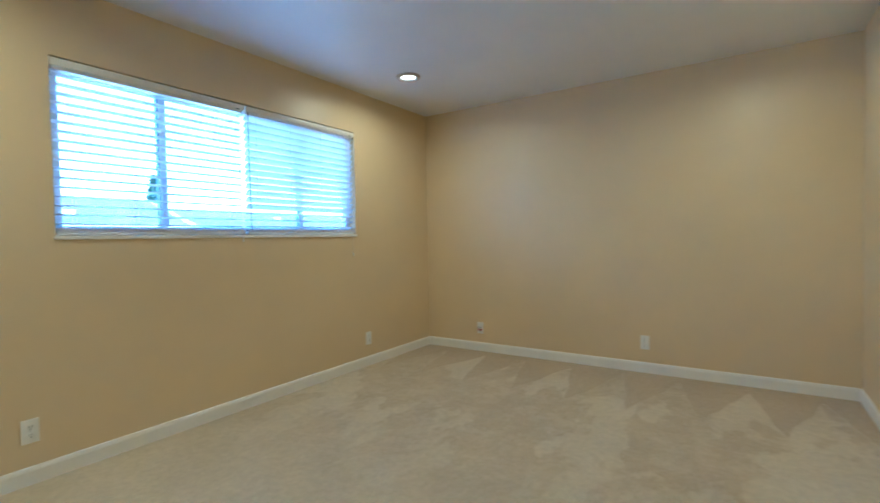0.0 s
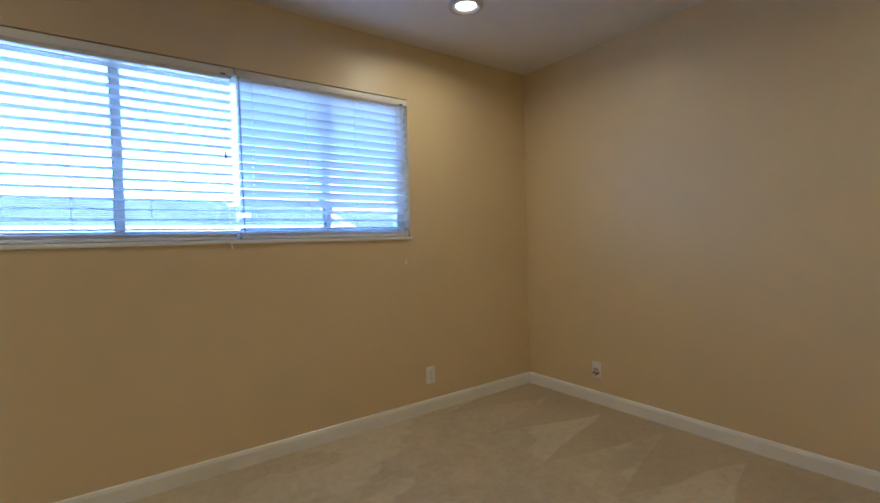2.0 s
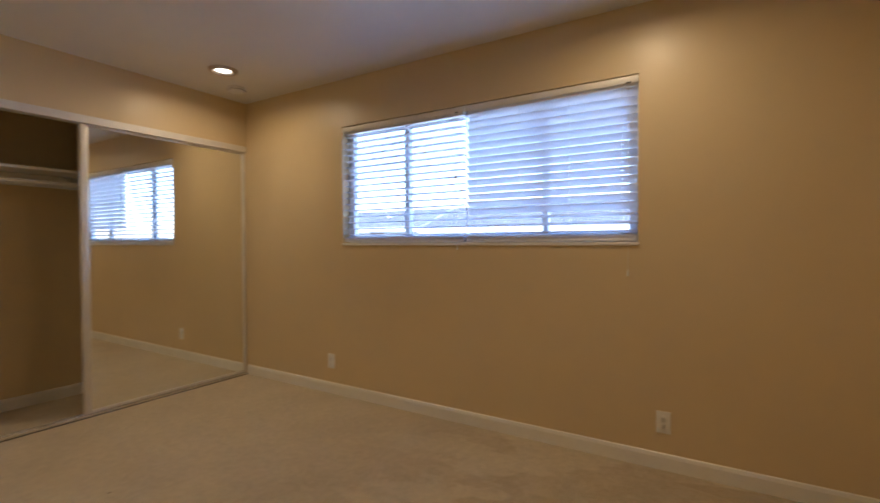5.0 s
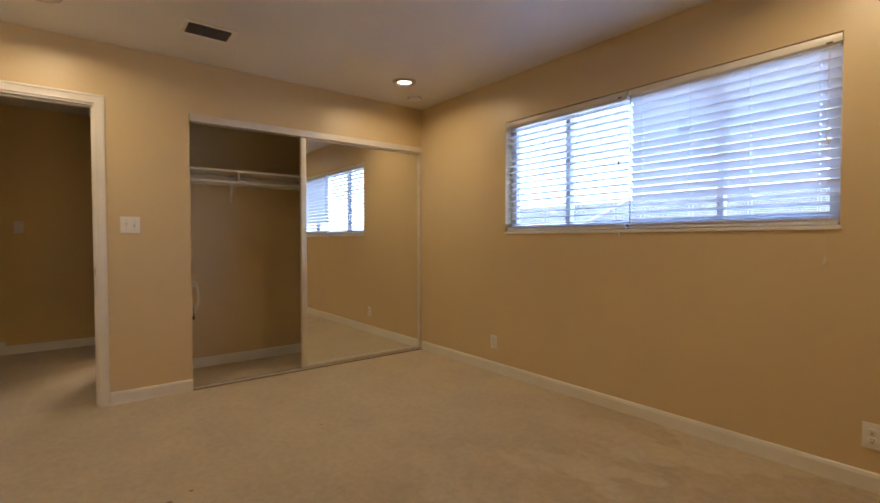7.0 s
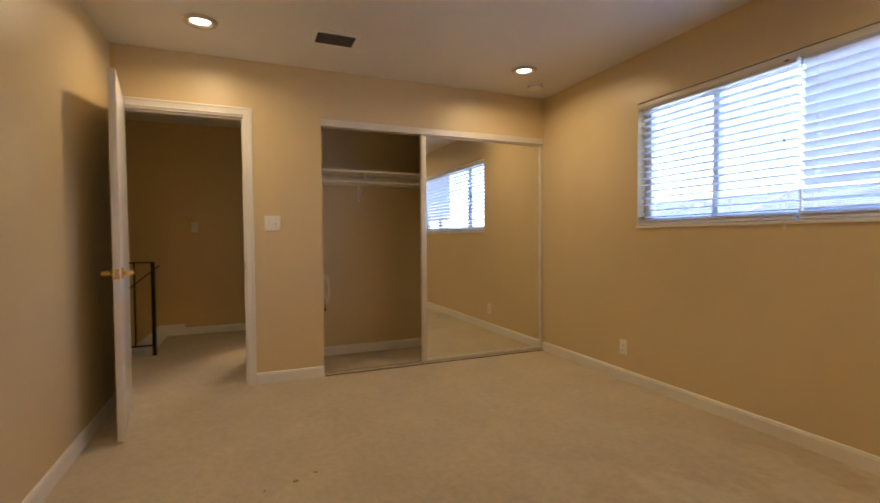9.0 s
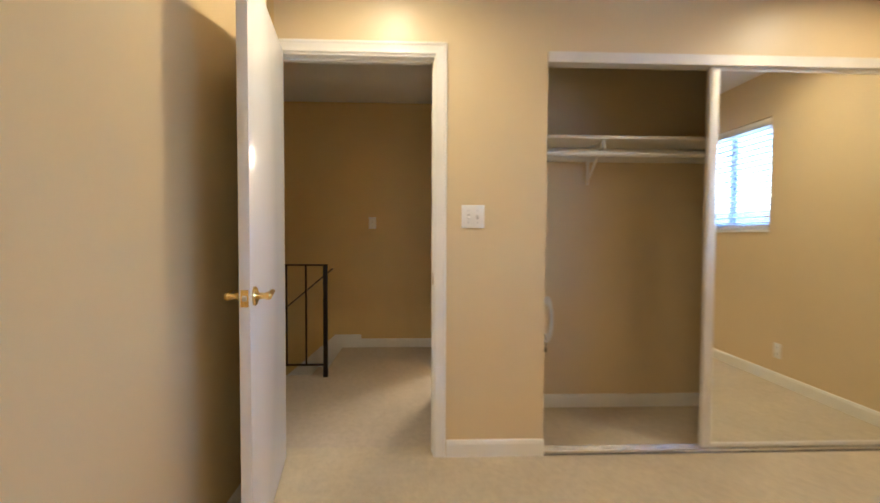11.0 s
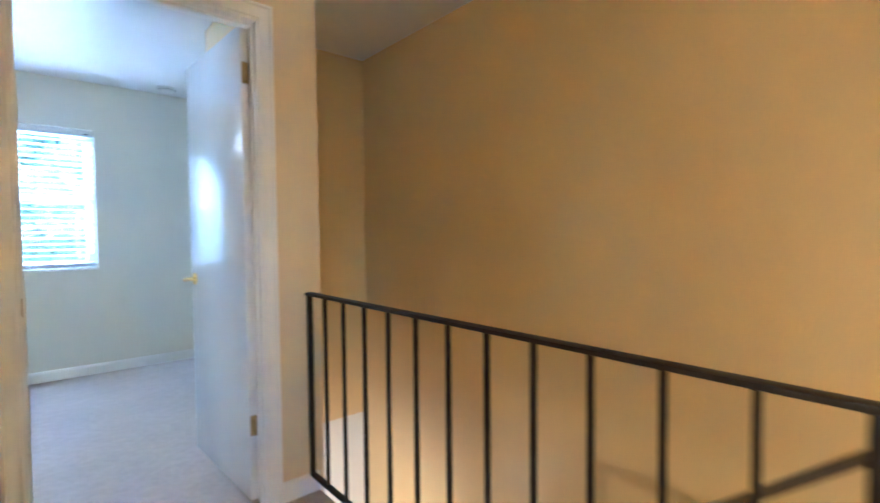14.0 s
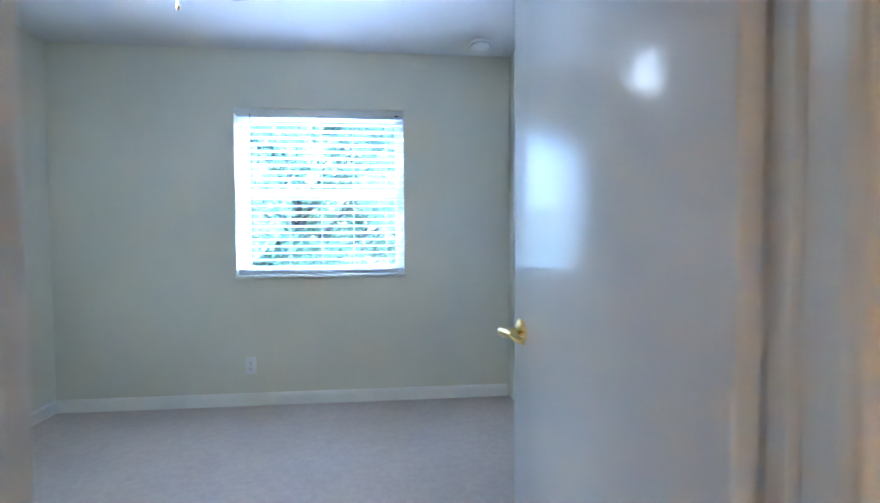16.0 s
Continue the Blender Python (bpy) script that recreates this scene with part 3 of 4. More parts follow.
cord = thing("coiled_cable", pose(-0.085, -2.095, 0.52), "white coiled cable hanging inside the closet opening", "cable")
bm = bmesh.new()
for i in range(4):
    r, h = 0.028 + 0.004 * i, 0.085 + 0.012 * i
    tube(bm, [(0.006 * i - 0.01, 0.018 + r * math.sin(a) * 0.75, 0.17 + h * math.cos(a)) for a in (2 * math.pi * k / 20 for k in range(21))], 0.0032, 6)
part("coil", bm, PLASTIC, cord)
bm = bmesh.new()
tube(bm, [(0, 0.008, 0.09), (0.006, 0.010, 0.05), (0.002, 0.010, 0.02)], 0.0032, 6)
box(bm, -0.006, 0.010, 0.004, 0.016, -0.005, 0.022, bevel=0.002)
part("plug", bm, DARK, cord, "small dark plug")

# ---- window and blinds ----


def window_frame(root, x0, x1, z0, z1, y, s, bars, rails, depth=0.045, w=0.042):
    """White vinyl frame: outer bars, uprights and rails; s points outside."""
    ya, yb = sorted((y, y + s * depth))
    for name, r in (("frame_left", (x0, x0 + w, ya, yb, z0, z1)), ("frame_right", (x1 - w, x1, ya, yb, z0, z1)),
                    ("frame_sill", (x0 + w, x1 - w, ya, yb, z0, z0 + w)), ("frame_head", (x0 + w, x1 - w, ya, yb, z1 - w, z1))):
        part(name, boxes(r, bevel=0.004), VINYL, root)
    for bx, bw in bars:
        p = part("mullion", boxes((bx - bw / 2, bx + bw / 2, ya - 0.004, yb + 0.004, z0 + w, z1 - w), bevel=0.004), VINYL, root)
        part("channel", boxes((bx - bw / 2 - 0.006, bx - bw / 2 - 0.0005, ya + 0.006, yb - 0.006, z0 + w, z1 - w)), GREY_TRIM, p)
    for rz, rw in rails:
        part("meeting_rail", boxes((x0 + w, x1 - w, ya - 0.006, yb + 0.004, rz - rw / 2, rz + rw / 2), bevel=0.004), VINYL, root)
    ym = (ya + yb) / 2
    xs = [x0 + w] + [b for b, _ in bars] + [x1 - w]
    zs = [z0 + w] + [b for b, _ in rails] + [z1 - w]
    for xa, xb in zip(xs, xs[1:]):
        for za, zb in zip(zs, zs[1:]):
            g = part("pane", boxes((xa, xb, ym - 0.003, ym + 0.003, za, zb)), GLASS, root, "clear window pane", smooth=False)
            g.visible_shadow = False


win1 = thing("window_1", Matrix.Identity(4), "wide white vinyl sliding window in three lights", "window", kind="structure")
window_frame(win1, WX0, WX1, WZ0, WZ1, 0.074, 1, [(1.733, 0.04), (2.76, 0.03)], [], w=0.055)
part("sill", boxes((WX0 - 0.006, WX1 + 0.006, -0.010, 0.072, 1.168, 1.187), bevel=0.003), TRIM, win1, "narrow painted window sill")
win2 = thing("window_2", Matrix.Identity(4), "square white vinyl single-hung window", "window", kind="structure")
window_frame(win2, VX0, VX1, VZ0, VZ1, -8.349, -1, [], [(1.475, 0.05)], w=0.06)
part("sill", boxes((VX0 - 0.006, VX1 + 0.006, -8.349, -8.254, 0.880, 0.899), bevel=0.003), TRIM, win2, "narrow painted window sill")


def slat_mesh(length, holes, width=0.049):
    """A cambered slat with an oblong cord hole at each of the given places."""
    bm = bmesh.new()
    prof = [(-0.5, 0.0), (-0.3, 0.0026), (-0.08, 0.0037), (0.08, 0.0037), (0.3, 0.0026), (0.5, 0.0)]
    xs = [-length / 2] + [x + d for x in sorted(holes) for d in (-0.002, 0.002)] + [length / 2]
    rings = [[bm.verts.new((x, u * width, h)) for u, h in prof] + [bm.verts.new((x, u * width, h - 0.0026)) for u, h in prof[::-1]] for x in xs]
    n = len(rings[0])
    for i in range(len(rings) - 1):
        a, b = rings[i], rings[i + 1]
        for k in range(n):
            if i % 2 == 0 or k not in (2, 8):
                bm.faces.new((a[k], a[(k + 1) % n], b[(k + 1) % n], b[k]))
        if i % 2:
            for q in ((a[2], a[3], a[8], a[9]), (b[2], b[3], b[8], b[9]), (a[2], b[2], b[9], a[9]), (a[3], b[3], b[8], a[8])):
                bm.faces.new(q)
    bm.faces.new(rings[0][::-1])
    bm.faces.new(rings[-1])
    bmesh.ops.recalc_face_normals(bm, faces=bm.faces)
    me = bpy.data.meshes.new("slat")
    bm.to_mesh(me)
    bm.free()
    me.materials.append(BLIND)
    for p in me.polygons:
        p.use_smooth = True
    me.set_sharp_from_angle(angle=radians(35))
    return me


def blind(m, length, height, tilt, label, ladders, cords, wands, seed, low=None):
    """A slatted blind hung from z = height down to 0; local y points into the room (negative)."""
    rnd = random.Random(seed)
    root = thing("window_blind", m, label, "blind", group="white slatted window blinds")
    h = length / 2
    v = part("valance", boxes((-h, h, -0.036, -0.030, height - 0.046, height - 0.008), (-h, -h + 0.006, -0.030, 0.0, height - 0.046, height - 0.003),
                              (h - 0.006, h, -0.030, 0.0, height - 0.046, height - 0.003), bevel=0.0015), VALANCE, root, "cream valance strip")
    part("headrail", boxes((-h + 0.008, h - 0.008, -0.024, 0.026, height - 0.060, height - 0.012), bevel=0.003), VINYL, root)
    me = slat_mesh(length - 0.012, ladders)
    z0, pitch = 0.062, 0.0470
    count = int((height - 0.075 - z0) / pitch) + 1
    for k in range(count):
        ob = new("slat", me)
        ob.parent = root
        t = tilt if low is None or k >= 3 else low
        ob.matrix_basis = pose(rnd.uniform(-0.0015, 0.0015), 0, z0 + pitch * k, -t + rnd.uniform(-1.2, 1.2), rnd.uniform(-0.08, 0.08), 0)
    for k in range(3):
        ob = new("slat", me)
        ob.parent = root
        ob.matrix_basis = pose(rnd.uniform(-0.003, 0.003), 0, 0.027 + 0.0055 * k, 0, rnd.uniform(-0.1, 0.1), rnd.uniform(-0.15, 0.15))
    part("bottom_rail", boxes((-h + 0.006, h - 0.006, -0.025, 0.025, 0.006, 0.023), bevel=0.004), VINYL, root)
    for x in ladders:
        bm = bmesh.new()
        for y in (-0.0255, 0.0255):
            tube(bm, [(x, y, 0.02), (x, y, height - 0.05)], 0.0011, 5)
        c = part("ladder_cord", bm, CORD, root)
        bm = bmesh.new()
        tube(bm, [(x - 0.022, -0.027, 0.036), (x - 0.008, -0.030, 0.026), (x, -0.029, 0.020), (x + 0.010, -0.030, 0.027), (x + 0.024, -0.027, 0.035)], 0.0014, 6)
        part("cord_loop", bm, CORD, c)
    for x, z, dark in cords:
        bm = bmesh.new()
        tube(bm, [(x, -0.033, height - 0.03), (x + 0.002, -0.040, (z + height) / 2), (x, -0.042, z)], 0.0011, 5)
        c = part("lift_cord", bm, CORD, root)
        bm = bmesh.new()
        lathe(bm, [(0, 0.004), (0.003, 0.002), (0.0045, -0.012), (0.0065, -0.030), (0.0055, -0.036), (0, -0.037)], (x, -0.042, z), 14)
        part("tassel", bm, GREY_TRIM if dark else PLASTIC, c)
    for x, z in wands:
        bm = bmesh.new()
        tube(bm, [(x, -0.034, height - 0.045), (x + 0.003, -0.038, z)], 0.0034, 8)
        part("tilt_wand", bm, GREY_TRIM, root)
    part("clip", boxes((h - 0.06, h - 0.035, -0.0375, -0.0365, height - 0.046, height - 0.038), bevel=0.0003), DARK, root)
    return root


BH = WZ1 - WZ0
blind(pose(1.705, 0.033, WZ0), 1.058, BH, 6, "white wooden-look blind with its slats open", (-0.44, -0.15, 0.15, 0.44), [(0.478, 0.455, True), (0.488, -0.008, False)], [], 1)
blind(pose(2.768, 0.033, WZ0), 1.044, BH, 50, "white wooden-look blind with its slats tilted almost shut", (-0.44, -0.15, 0.15, 0.44), [(0.472, 0.415, False), (0.476, -0.145, False)], [(-0.508, 0.04)], 2, low=14)
blind(pose((VX0 + VX1) / 2, -8.296, VZ0, 0, 0, 180), VX1 - VX0 - 0.004, VZ1 - VZ0, 4, "white slatted blind lowered with its slats open", (-0.45, -0.22, 0.0, 0.22, 0.45), [(0.49, 0.99, True), (0.49, 0.52, True)], [(-0.47, 0.35)], 3)

# ---- fittings ----


def wall_plate(name, m, label, category, kind, width=0.070, group=""):
    """A cover plate on a wall; local -y points into the room, origin at the plate's middle."""
    root = thing(name, m, label, category, group)
    part("plate", boxes((-width / 2, width / 2, -0.006, 0.0, -0.0575, 0.0575), bevel=0.0022), PLASTIC, root)
    if kind == "outlet":
        for z in (-0.0195, 0.0195):
            bm = bmesh.new()
            lathe(bm, [(0.0165, 0), (0.0165, 0.0016), (0.015, 0.0026), (0, 0.0026)], seg=20)
            bmesh.ops.transform(bm, matrix=Matrix.Translation((0, -0.006, z)) @ Matrix.Rotation(radians(90), 4, "X"), verts=bm.verts)
            sk = part("socket", bm, PLASTIC, root)
            bm = boxes((-0.0075, -0.0055, -0.0092, -0.0082, z - 0.001, z + 0.009), (0.0055, 0.0075, -0.0092, -0.0082, z, z + 0.008), (-0.0025, 0.0025, -0.0092, -0.0082, z - 0.010, z - 0.005))
            part("slot", bm, DARK, sk)
        part("screw", boxes((-0.003, 0.003, -0.0068, -0.0058, -0.003, 0.003), bevel=0.0008), STEEL, root)
    elif kind == "cable":
        for x, z, mat in ((-0.016, -0.012, RED), (0.018, -0.012, RED), (0.002, -0.018, DARK), (0.0, 0.006, DARK), (-0.012, 0.012, DARK), (0.012, 0.012, DARK)):
            bm = bmesh.new()
            tube(bm, [(x, -0.006, z), (x, -0.014, z - 0.002), (x * 1.2, -0.026, z - 0.012)], [0.006, 0.0055, 0.005] if mat is RED or z < -0.015 else [0.003, 0.003, 0.0], 10)
            part("binding_post", bm, mat, root, "red terminal" if mat is RED else "dark terminal")
    else:
        n = 2 if kind == "double" else 1
        for i in range(n):
            x = (i - (n - 1) / 2) * 0.046
            g = part("toggle_slot", boxes((x - 0.005, x + 0.005, -0.0068, -0.0058, -0.0125, 0.0125)), SLOT, root)
            bm = bmesh.new()
            up = 1 if i else -1
            tube(bm, [(x, -0.004, 0), (x, -0.012, 0.004 * up), (x, -0.019, 0.010 * up)], [0.0055, 0.0045, 0.0038], 8)
            part("toggle", bm, PLASTIC, g)
            for z in (-0.030, 0.030):
                part("screw", boxes((x - 0.0028, x + 0.0028, -0.0068, -0.0058, z - 0.0028, z + 0.0028), bevel=0.0008), STEEL, root)
    return root


OG = "white duplex wall outlets"
wall_plate("wall_outlet", pose(1.042, 0, 0.255), "white duplex outlet low on the cream wall", "outlet", "outlet", group=OG)
wall_plate("wall_outlet", pose(3.420, 0, 0.248), "white duplex outlet low on the cream wall", "outlet", "outlet", group=OG)
wall_plate("wall_outlet", pose(4.389, -2.162, 0.250, 0, 0, -90), "white duplex outlet low on the cream wall", "outlet", "outlet", group=OG)
wall_plate("speaker_plate", pose(4.389, -0.627, 0.232, 0, 0, -90), "white wall plate with red and black terminals", "wall plate", "cable")
wall_plate("wall_outlet", pose(0.224, -8.263, 0.277, 0, 0, 180), "white duplex outlet low on the pale wall", "outlet", "outlet", group=OG)
wall_plate("light_switch", pose(0, -2.484, 1.227, 0, 0, 90), "white double toggle switch beside the doorway", "light switch", "double", 0.116)
wall_plate("light_switch", pose(-2.329, -3.23, 1.250, 0, 0, 90), "white single toggle switch on the hall wall", "light switch", "single")

# recessed downlights
first = None
for lx, ly in DOWNLIGHTS:
    m = pose(lx, ly, CEIL)
    if first is None:
        first = thing("recessed_downlight", m, "lit round recessed ceiling light with pale trim", "ceiling light", "recessed downlights")
        bm = bmesh.new()
        lathe(bm, [(0.054, -0.003), (0.060, -0.010), (0.072, -0.0175), (0.082, -0.019), (0.094, -0.013), (0.099, -0.0005), (0.054, -0.0005)], seg=40)
        part("trim_ring", bm, RING, first, "tan metal trim ring")
        bm = bmesh.new()
        lathe(bm, [(0.0535, -0.001), (0.0535, -0.0045), (0, -0.005)], seg=40)
        part("lens", bm, LENS, first, "glowing warm white lens")
    else:
        copy_thing(first, m)


def smoke_alarm(x, y):
    root = thing("smoke_alarm", pose(x, y, CEIL), "round white smoke alarm on the ceiling", "smoke alarm", "smoke alarms")
    bm = bmesh.new()
    lathe(bm, [(0.066, 0), (0.066, -0.010), (0.062, -0.013), (0.058, -0.013)], seg=36)
    lathe(bm, [(0.060, -0.012), (0.060, -0.026), (0.052, -0.036), (0.030, -0.039), (0, -0.039)], seg=36)
    b = part("body", bm, PLASTIC, root)
    bm = bmesh.new()
    for k in range(18):
        a = 2 * math.pi * k / 18
        tube(bm, [(0.0605 * math.cos(a), 0.0605 * math.sin(a), -0.016), (0.0605 * math.cos(a), 0.0605 * math.sin(a), -0.024)], 0.003, 6)
    part("vent_slots", bm, DARK, b)
    part("test_button", lathe(bmesh.new(), [(0.010, -0.038), (0.009, -0.041), (0, -0.0415)], (0.02, 0, 0), 16), PLASTIC, root)
    return root


smoke_alarm(0.322, -0.314)
smoke_alarm(-1.345, -8.03)

vent = thing("ceiling_vent", pose(0.612, -2.10, CEIL), "pale metal ceiling register with dark louvres", "ceiling vent")
part("frame", boxes((-0.115, -0.078, -0.150, 0.150, -0.006, -0.0005), (0.078, 0.115, -0.150, 0.150, -0.006, -0.0005), (-0.078, 0.078, -0.150, -0.122, -0.006, -0.0005),
                    (-0.078, 0.078, 0.122, 0.150, -0.006, -0.0005), bevel=0.0015), TRIM, vent)
part("backing", boxes((-0.078, 0.078, -0.122, 0.122, -0.0020, -0.0006)), DARK, vent)
lv = bpy.data.meshes.new("louvre")
bm = boxes((-0.0075, 0.0075, -0.121, 0.121, -0.0007, 0.0007))
bm.to_mesh(lv)
bm.free()
lv.materials.append(Mat("grey_louvre", (0.30, 0.27, 0.23), 0.45).worn(10, 0.1, 60))
for k in range(11):
    ob = new("louvre", lv)
    ob.parent = vent
    ob.matrix_basis = pose(-0.070 + 0.014 * k, 0, -0.009, 0, 40, 0)

# ---- stair railing ----
RX, RY0, RY1 = -1.350, -3.50, -5.318
rail = thing("stair_railing", pose(RX, RY0, 0), "black painted steel railing round the stairwell", "railing")
L = RY1 - RY0
part("newel", boxes((-0.016, 0.016, -0.016, 0.016, 0.001, 0.886), bevel=0.002), BLACK, rail)
part("end_post", boxes((-0.010, 0.010, L, L + 0.020, 0.09, 0.886), bevel=0.0015), BLACK, rail)
part("top_rail", boxes((-0.018, 0.018, L, 0.018, 0.886, 0.898), bevel=0.002), BLACK, rail)
part("bottom_rail", boxes((-0.012, 0.012, L + 0.02, -0.016, 0.092, 0.104), bevel=0.0015), BLACK, rail)
part("foot_post", boxes((-0.013, 0.013, -0.772, -0.746, 0.001, 0.13), bevel=0.0015), BLACK, rail)
bal = None
for k in range(1, 12):
    if bal is None:
        bal = part("baluster", boxes((-0.0065, 0.0065, -0.0065, 0.0065, 0.104, 0.886), bevel=0.001), BLACK, rail)
        ob = bal
    else:
        ob = new("baluster", bal.data)
        ob.parent = rail
    ob.matrix_basis = pose(0, L * k / 12, 0)
bm = bmesh.new()
prof = [(-0.026, 0.0), (0.026, 0.0), (0.026, 0.008), (-0.026, 0.008)]
d = Vector((0, -0.225, -0.19)).normalized()
n = Vector((0, -d.z, d.y)) * -1
moulding(bm, (-0.052, 0.050, 0.855), d, (1, 0, 0), n, 3.2, [(-0.030, 0), (0.022, 0), (0.022, 0.009), (-0.030, 0.009)])
part("handrail", bm, HANDRAIL, rail, "flat dark brown sloping handrail")
for k in range(3):
    p = Vector((-0.052, 0.050, 0.855)) + d * (0.08 + 1.3 * k)
    bm = bmesh.new()
    tube(bm, [p, (0.0, p.y, p.z - 0.02)], 0.006, 8)
    part("handrail_bracket", bm, BLACK, rail)

# ---- hall ceiling light ----
hl = thing("hall_ceiling_light", pose(-1.19, -3.93, CEIL), "unlit round frosted glass ceiling light", "ceiling light")
part("pan", lathe(bmesh.new(), [(0.0, -0.0005), (0.150, -0.0005), (0.152, -0.018), (0.140, -0.022), (0, -0.022)], seg=44), OLD_BRASS, hl, "dull metal pan")
part("bowl", lathe(bmesh.new(), [(0.158, -0.016), (0.160, -0.024), (0.150, -0.048), (0.118, -0.074), (0.066, -0.090), (0, -0.095)], seg=44), OPAL, hl, "frosted glass bowl")
for k in range(3):
    a = 2 * math.pi * k / 3 + 0.45
    bm = bmesh.new()
    tube(bm, [(0.152 * math.cos(a), 0.152 * math.sin(a), -0.012), (0.164 * math.cos(a), 0.164 * math.sin(a), -0.020), (0.158 * math.cos(a), 0.158 * math.sin(a), -0.034)], 0.006, 8)
    part("clip", bm, OLD_BRASS, hl)

# ---- linen cabinet ----
cab = thing("linen_cabinet", pose(-0.494, -2.475, 0), "built-in painted linen cabinet with two plain doors", "cabinet")
part("body", boxes((-0.375, 0.375, -0.118, 0.155, 0.0, 2.138)), CABINET, cab)
for z0, z1 in ((0.09, 1.180), (1.215, 2.10)):
    part("door", boxes((-0.373, 0.372, -0.142, -0.120, z0, z1), bevel=0.003), CABINET, cab)

# ---- bathroom ----
van = thing("bathroom_vanity", pose(-2.315, -1.85, 0), "dark wood vanity with a white top", "vanity")
part("body", boxes((0.001, 0.50, -0.62, 0.60, 0.09, 0.855), bevel=0.002), ESPRESSO, van)
part("plinth", boxes((0.001, 0.43, -0.62, 0.60, 0.0, 0.09)), ESPRESSO, van)
for y0, y1 in ((-0.61, -0.215), (-0.205, 0.19), (0.20, 0.59)):
    for z0, z1 in ((0.11, 0.66), (0.68, 0.845)):
        bm = boxes((0.501, 0.517, y0, y1, z0, z1), bevel=0.002)
        box(bm, 0.517, 0.521, y0 + 0.045, y1 - 0.045, z0 + 0.04, z1 - 0.04, bevel=0.002)
        part("front", bm, ESPRESSO, van)
part("top", boxes((0.0, 0.545, -0.624, 0.62, 0.857, 0.895), bevel=0.004), STONE, van, "white stone top")
part("splash", boxes((0.0, 0.02, -0.62, 0.62, 0.895, 0.99), bevel=0.002), STONE, van, "white stone splash")
bm = bmesh.new()
tube(bm, [(0.10, 0, 0.895), (0.10, 0, 1.02), (0.13, 0, 1.06), (0.20, 0, 1.06), (0.23, 0, 1.02)], 0.012, 12)
solid("faucet", bm, STEEL, "steel basin faucet on the white top", "faucet", smooth=True).matrix_basis = pose(-2.315, -1.85, 0)
bm = bmesh.new()
lathe(bm, [(0, 0), (0.032, 0), (0.037, 0.10), (0.034, 0.10), (0.030, 0.006), (0, 0.006)], (-2.19, -2.20, 0.896), 24)
solid("tumbler", bm, PLASTIC, "small pale tumbler on the vanity top", "cup", smooth=True)
med = thing("medicine_cabinet", pose(-2.329, -1.86, 1.29), "white bathroom cabinet above the vanity", "cabinet")
part("body", boxes((0.001, 0.10, -0.55, 0.55, 0.0, 0.54), bevel=0.002), TRIM, med)
for y0, y1 in ((-0.548, -0.186), (-0.182, 0.182), (0.186, 0.548)):
    part("door", boxes((0.101, 0.118, y0, y1, 0.002, 0.538), bevel=0.004), DOOR, med)
vl = thing("vanity_light", pose(-2.329, -1.80, 2.0), "three-globe bathroom wall light, lit", "wall light")
part("back_plate", boxes((0.001, 0.025, -0.42, 0.42, -0.04, 0.04), bevel=0.004), ALU, vl)
for y in (-0.33, 0.0, 0.33):
    bm = bmesh.new()
    tube(bm, [(0.025, y, 0), (0.09, y, 0), (0.11, y, 0.012)], 0.010, 10)
    arm = part("arm", bm, ALU, vl)
    bm = bmesh.new()
    lathe(bm, [(0, -0.06), (0.03, -0.055), (0.058, -0.03), (0.066, 0), (0.055, 0.035), (0.03, 0.055), (0, 0.06)], (0.125, y, 0.075), 24)
    part("globe", bm, VANITY_GLOBE, arm, "glowing glass globe")

# ---- second bedroom ----
fan = thing("ceiling_fan", pose(0.07, -6.73, CEIL), "white ceiling fan with a lit glass globe and pull chain", "ceiling fan")
part("canopy", lathe(bmesh.new(), [(0.0, 0), (0.075, -0.0005), (0.070, -0.04), (0.03, -0.06), (0.016, -0.065), (0.016, -0.11)], seg=32), VINYL, fan)
part("motor", lathe(bmesh.new(), [(0.016, -0.10), (0.07, -0.105), (0.115, -0.125), (0.122, -0.16), (0.122, -0.20), (0.10, -0.235), (0.06, -0.25), (0, -0.252)], seg=40), VINYL, fan)
part("switch_cup", lathe(bmesh.new(), [(0.055, -0.25), (0.062, -0.262), (0.062, -0.29), (0.045, -0.30), (0, -0.30)], seg=32), VINYL, fan)
part("globe", lathe(bmesh.new(), [(0.045, -0.295), (0.075, -0.315), (0.092, -0.345), (0.088, -0.375), (0.062, -0.400), (0.0, -0.412)], seg=36), GLOBE, fan, "glowing glass bowl")
bm = bmesh.new()
tube(bm, [(-0.055, 0.02, -0.28), (-0.096, 0.03, -0.32), (-0.098, 0.03, -0.46)], 0.0015, 6)
lathe(bm, [(0, 0), (0.005, -0.006), (0.0065, -0.02), (0.003, -0.03), (0, -0.03)], (-0.098, 0.03, -0.455), 12)
part("pull_chain", bm, BRASS, fan)
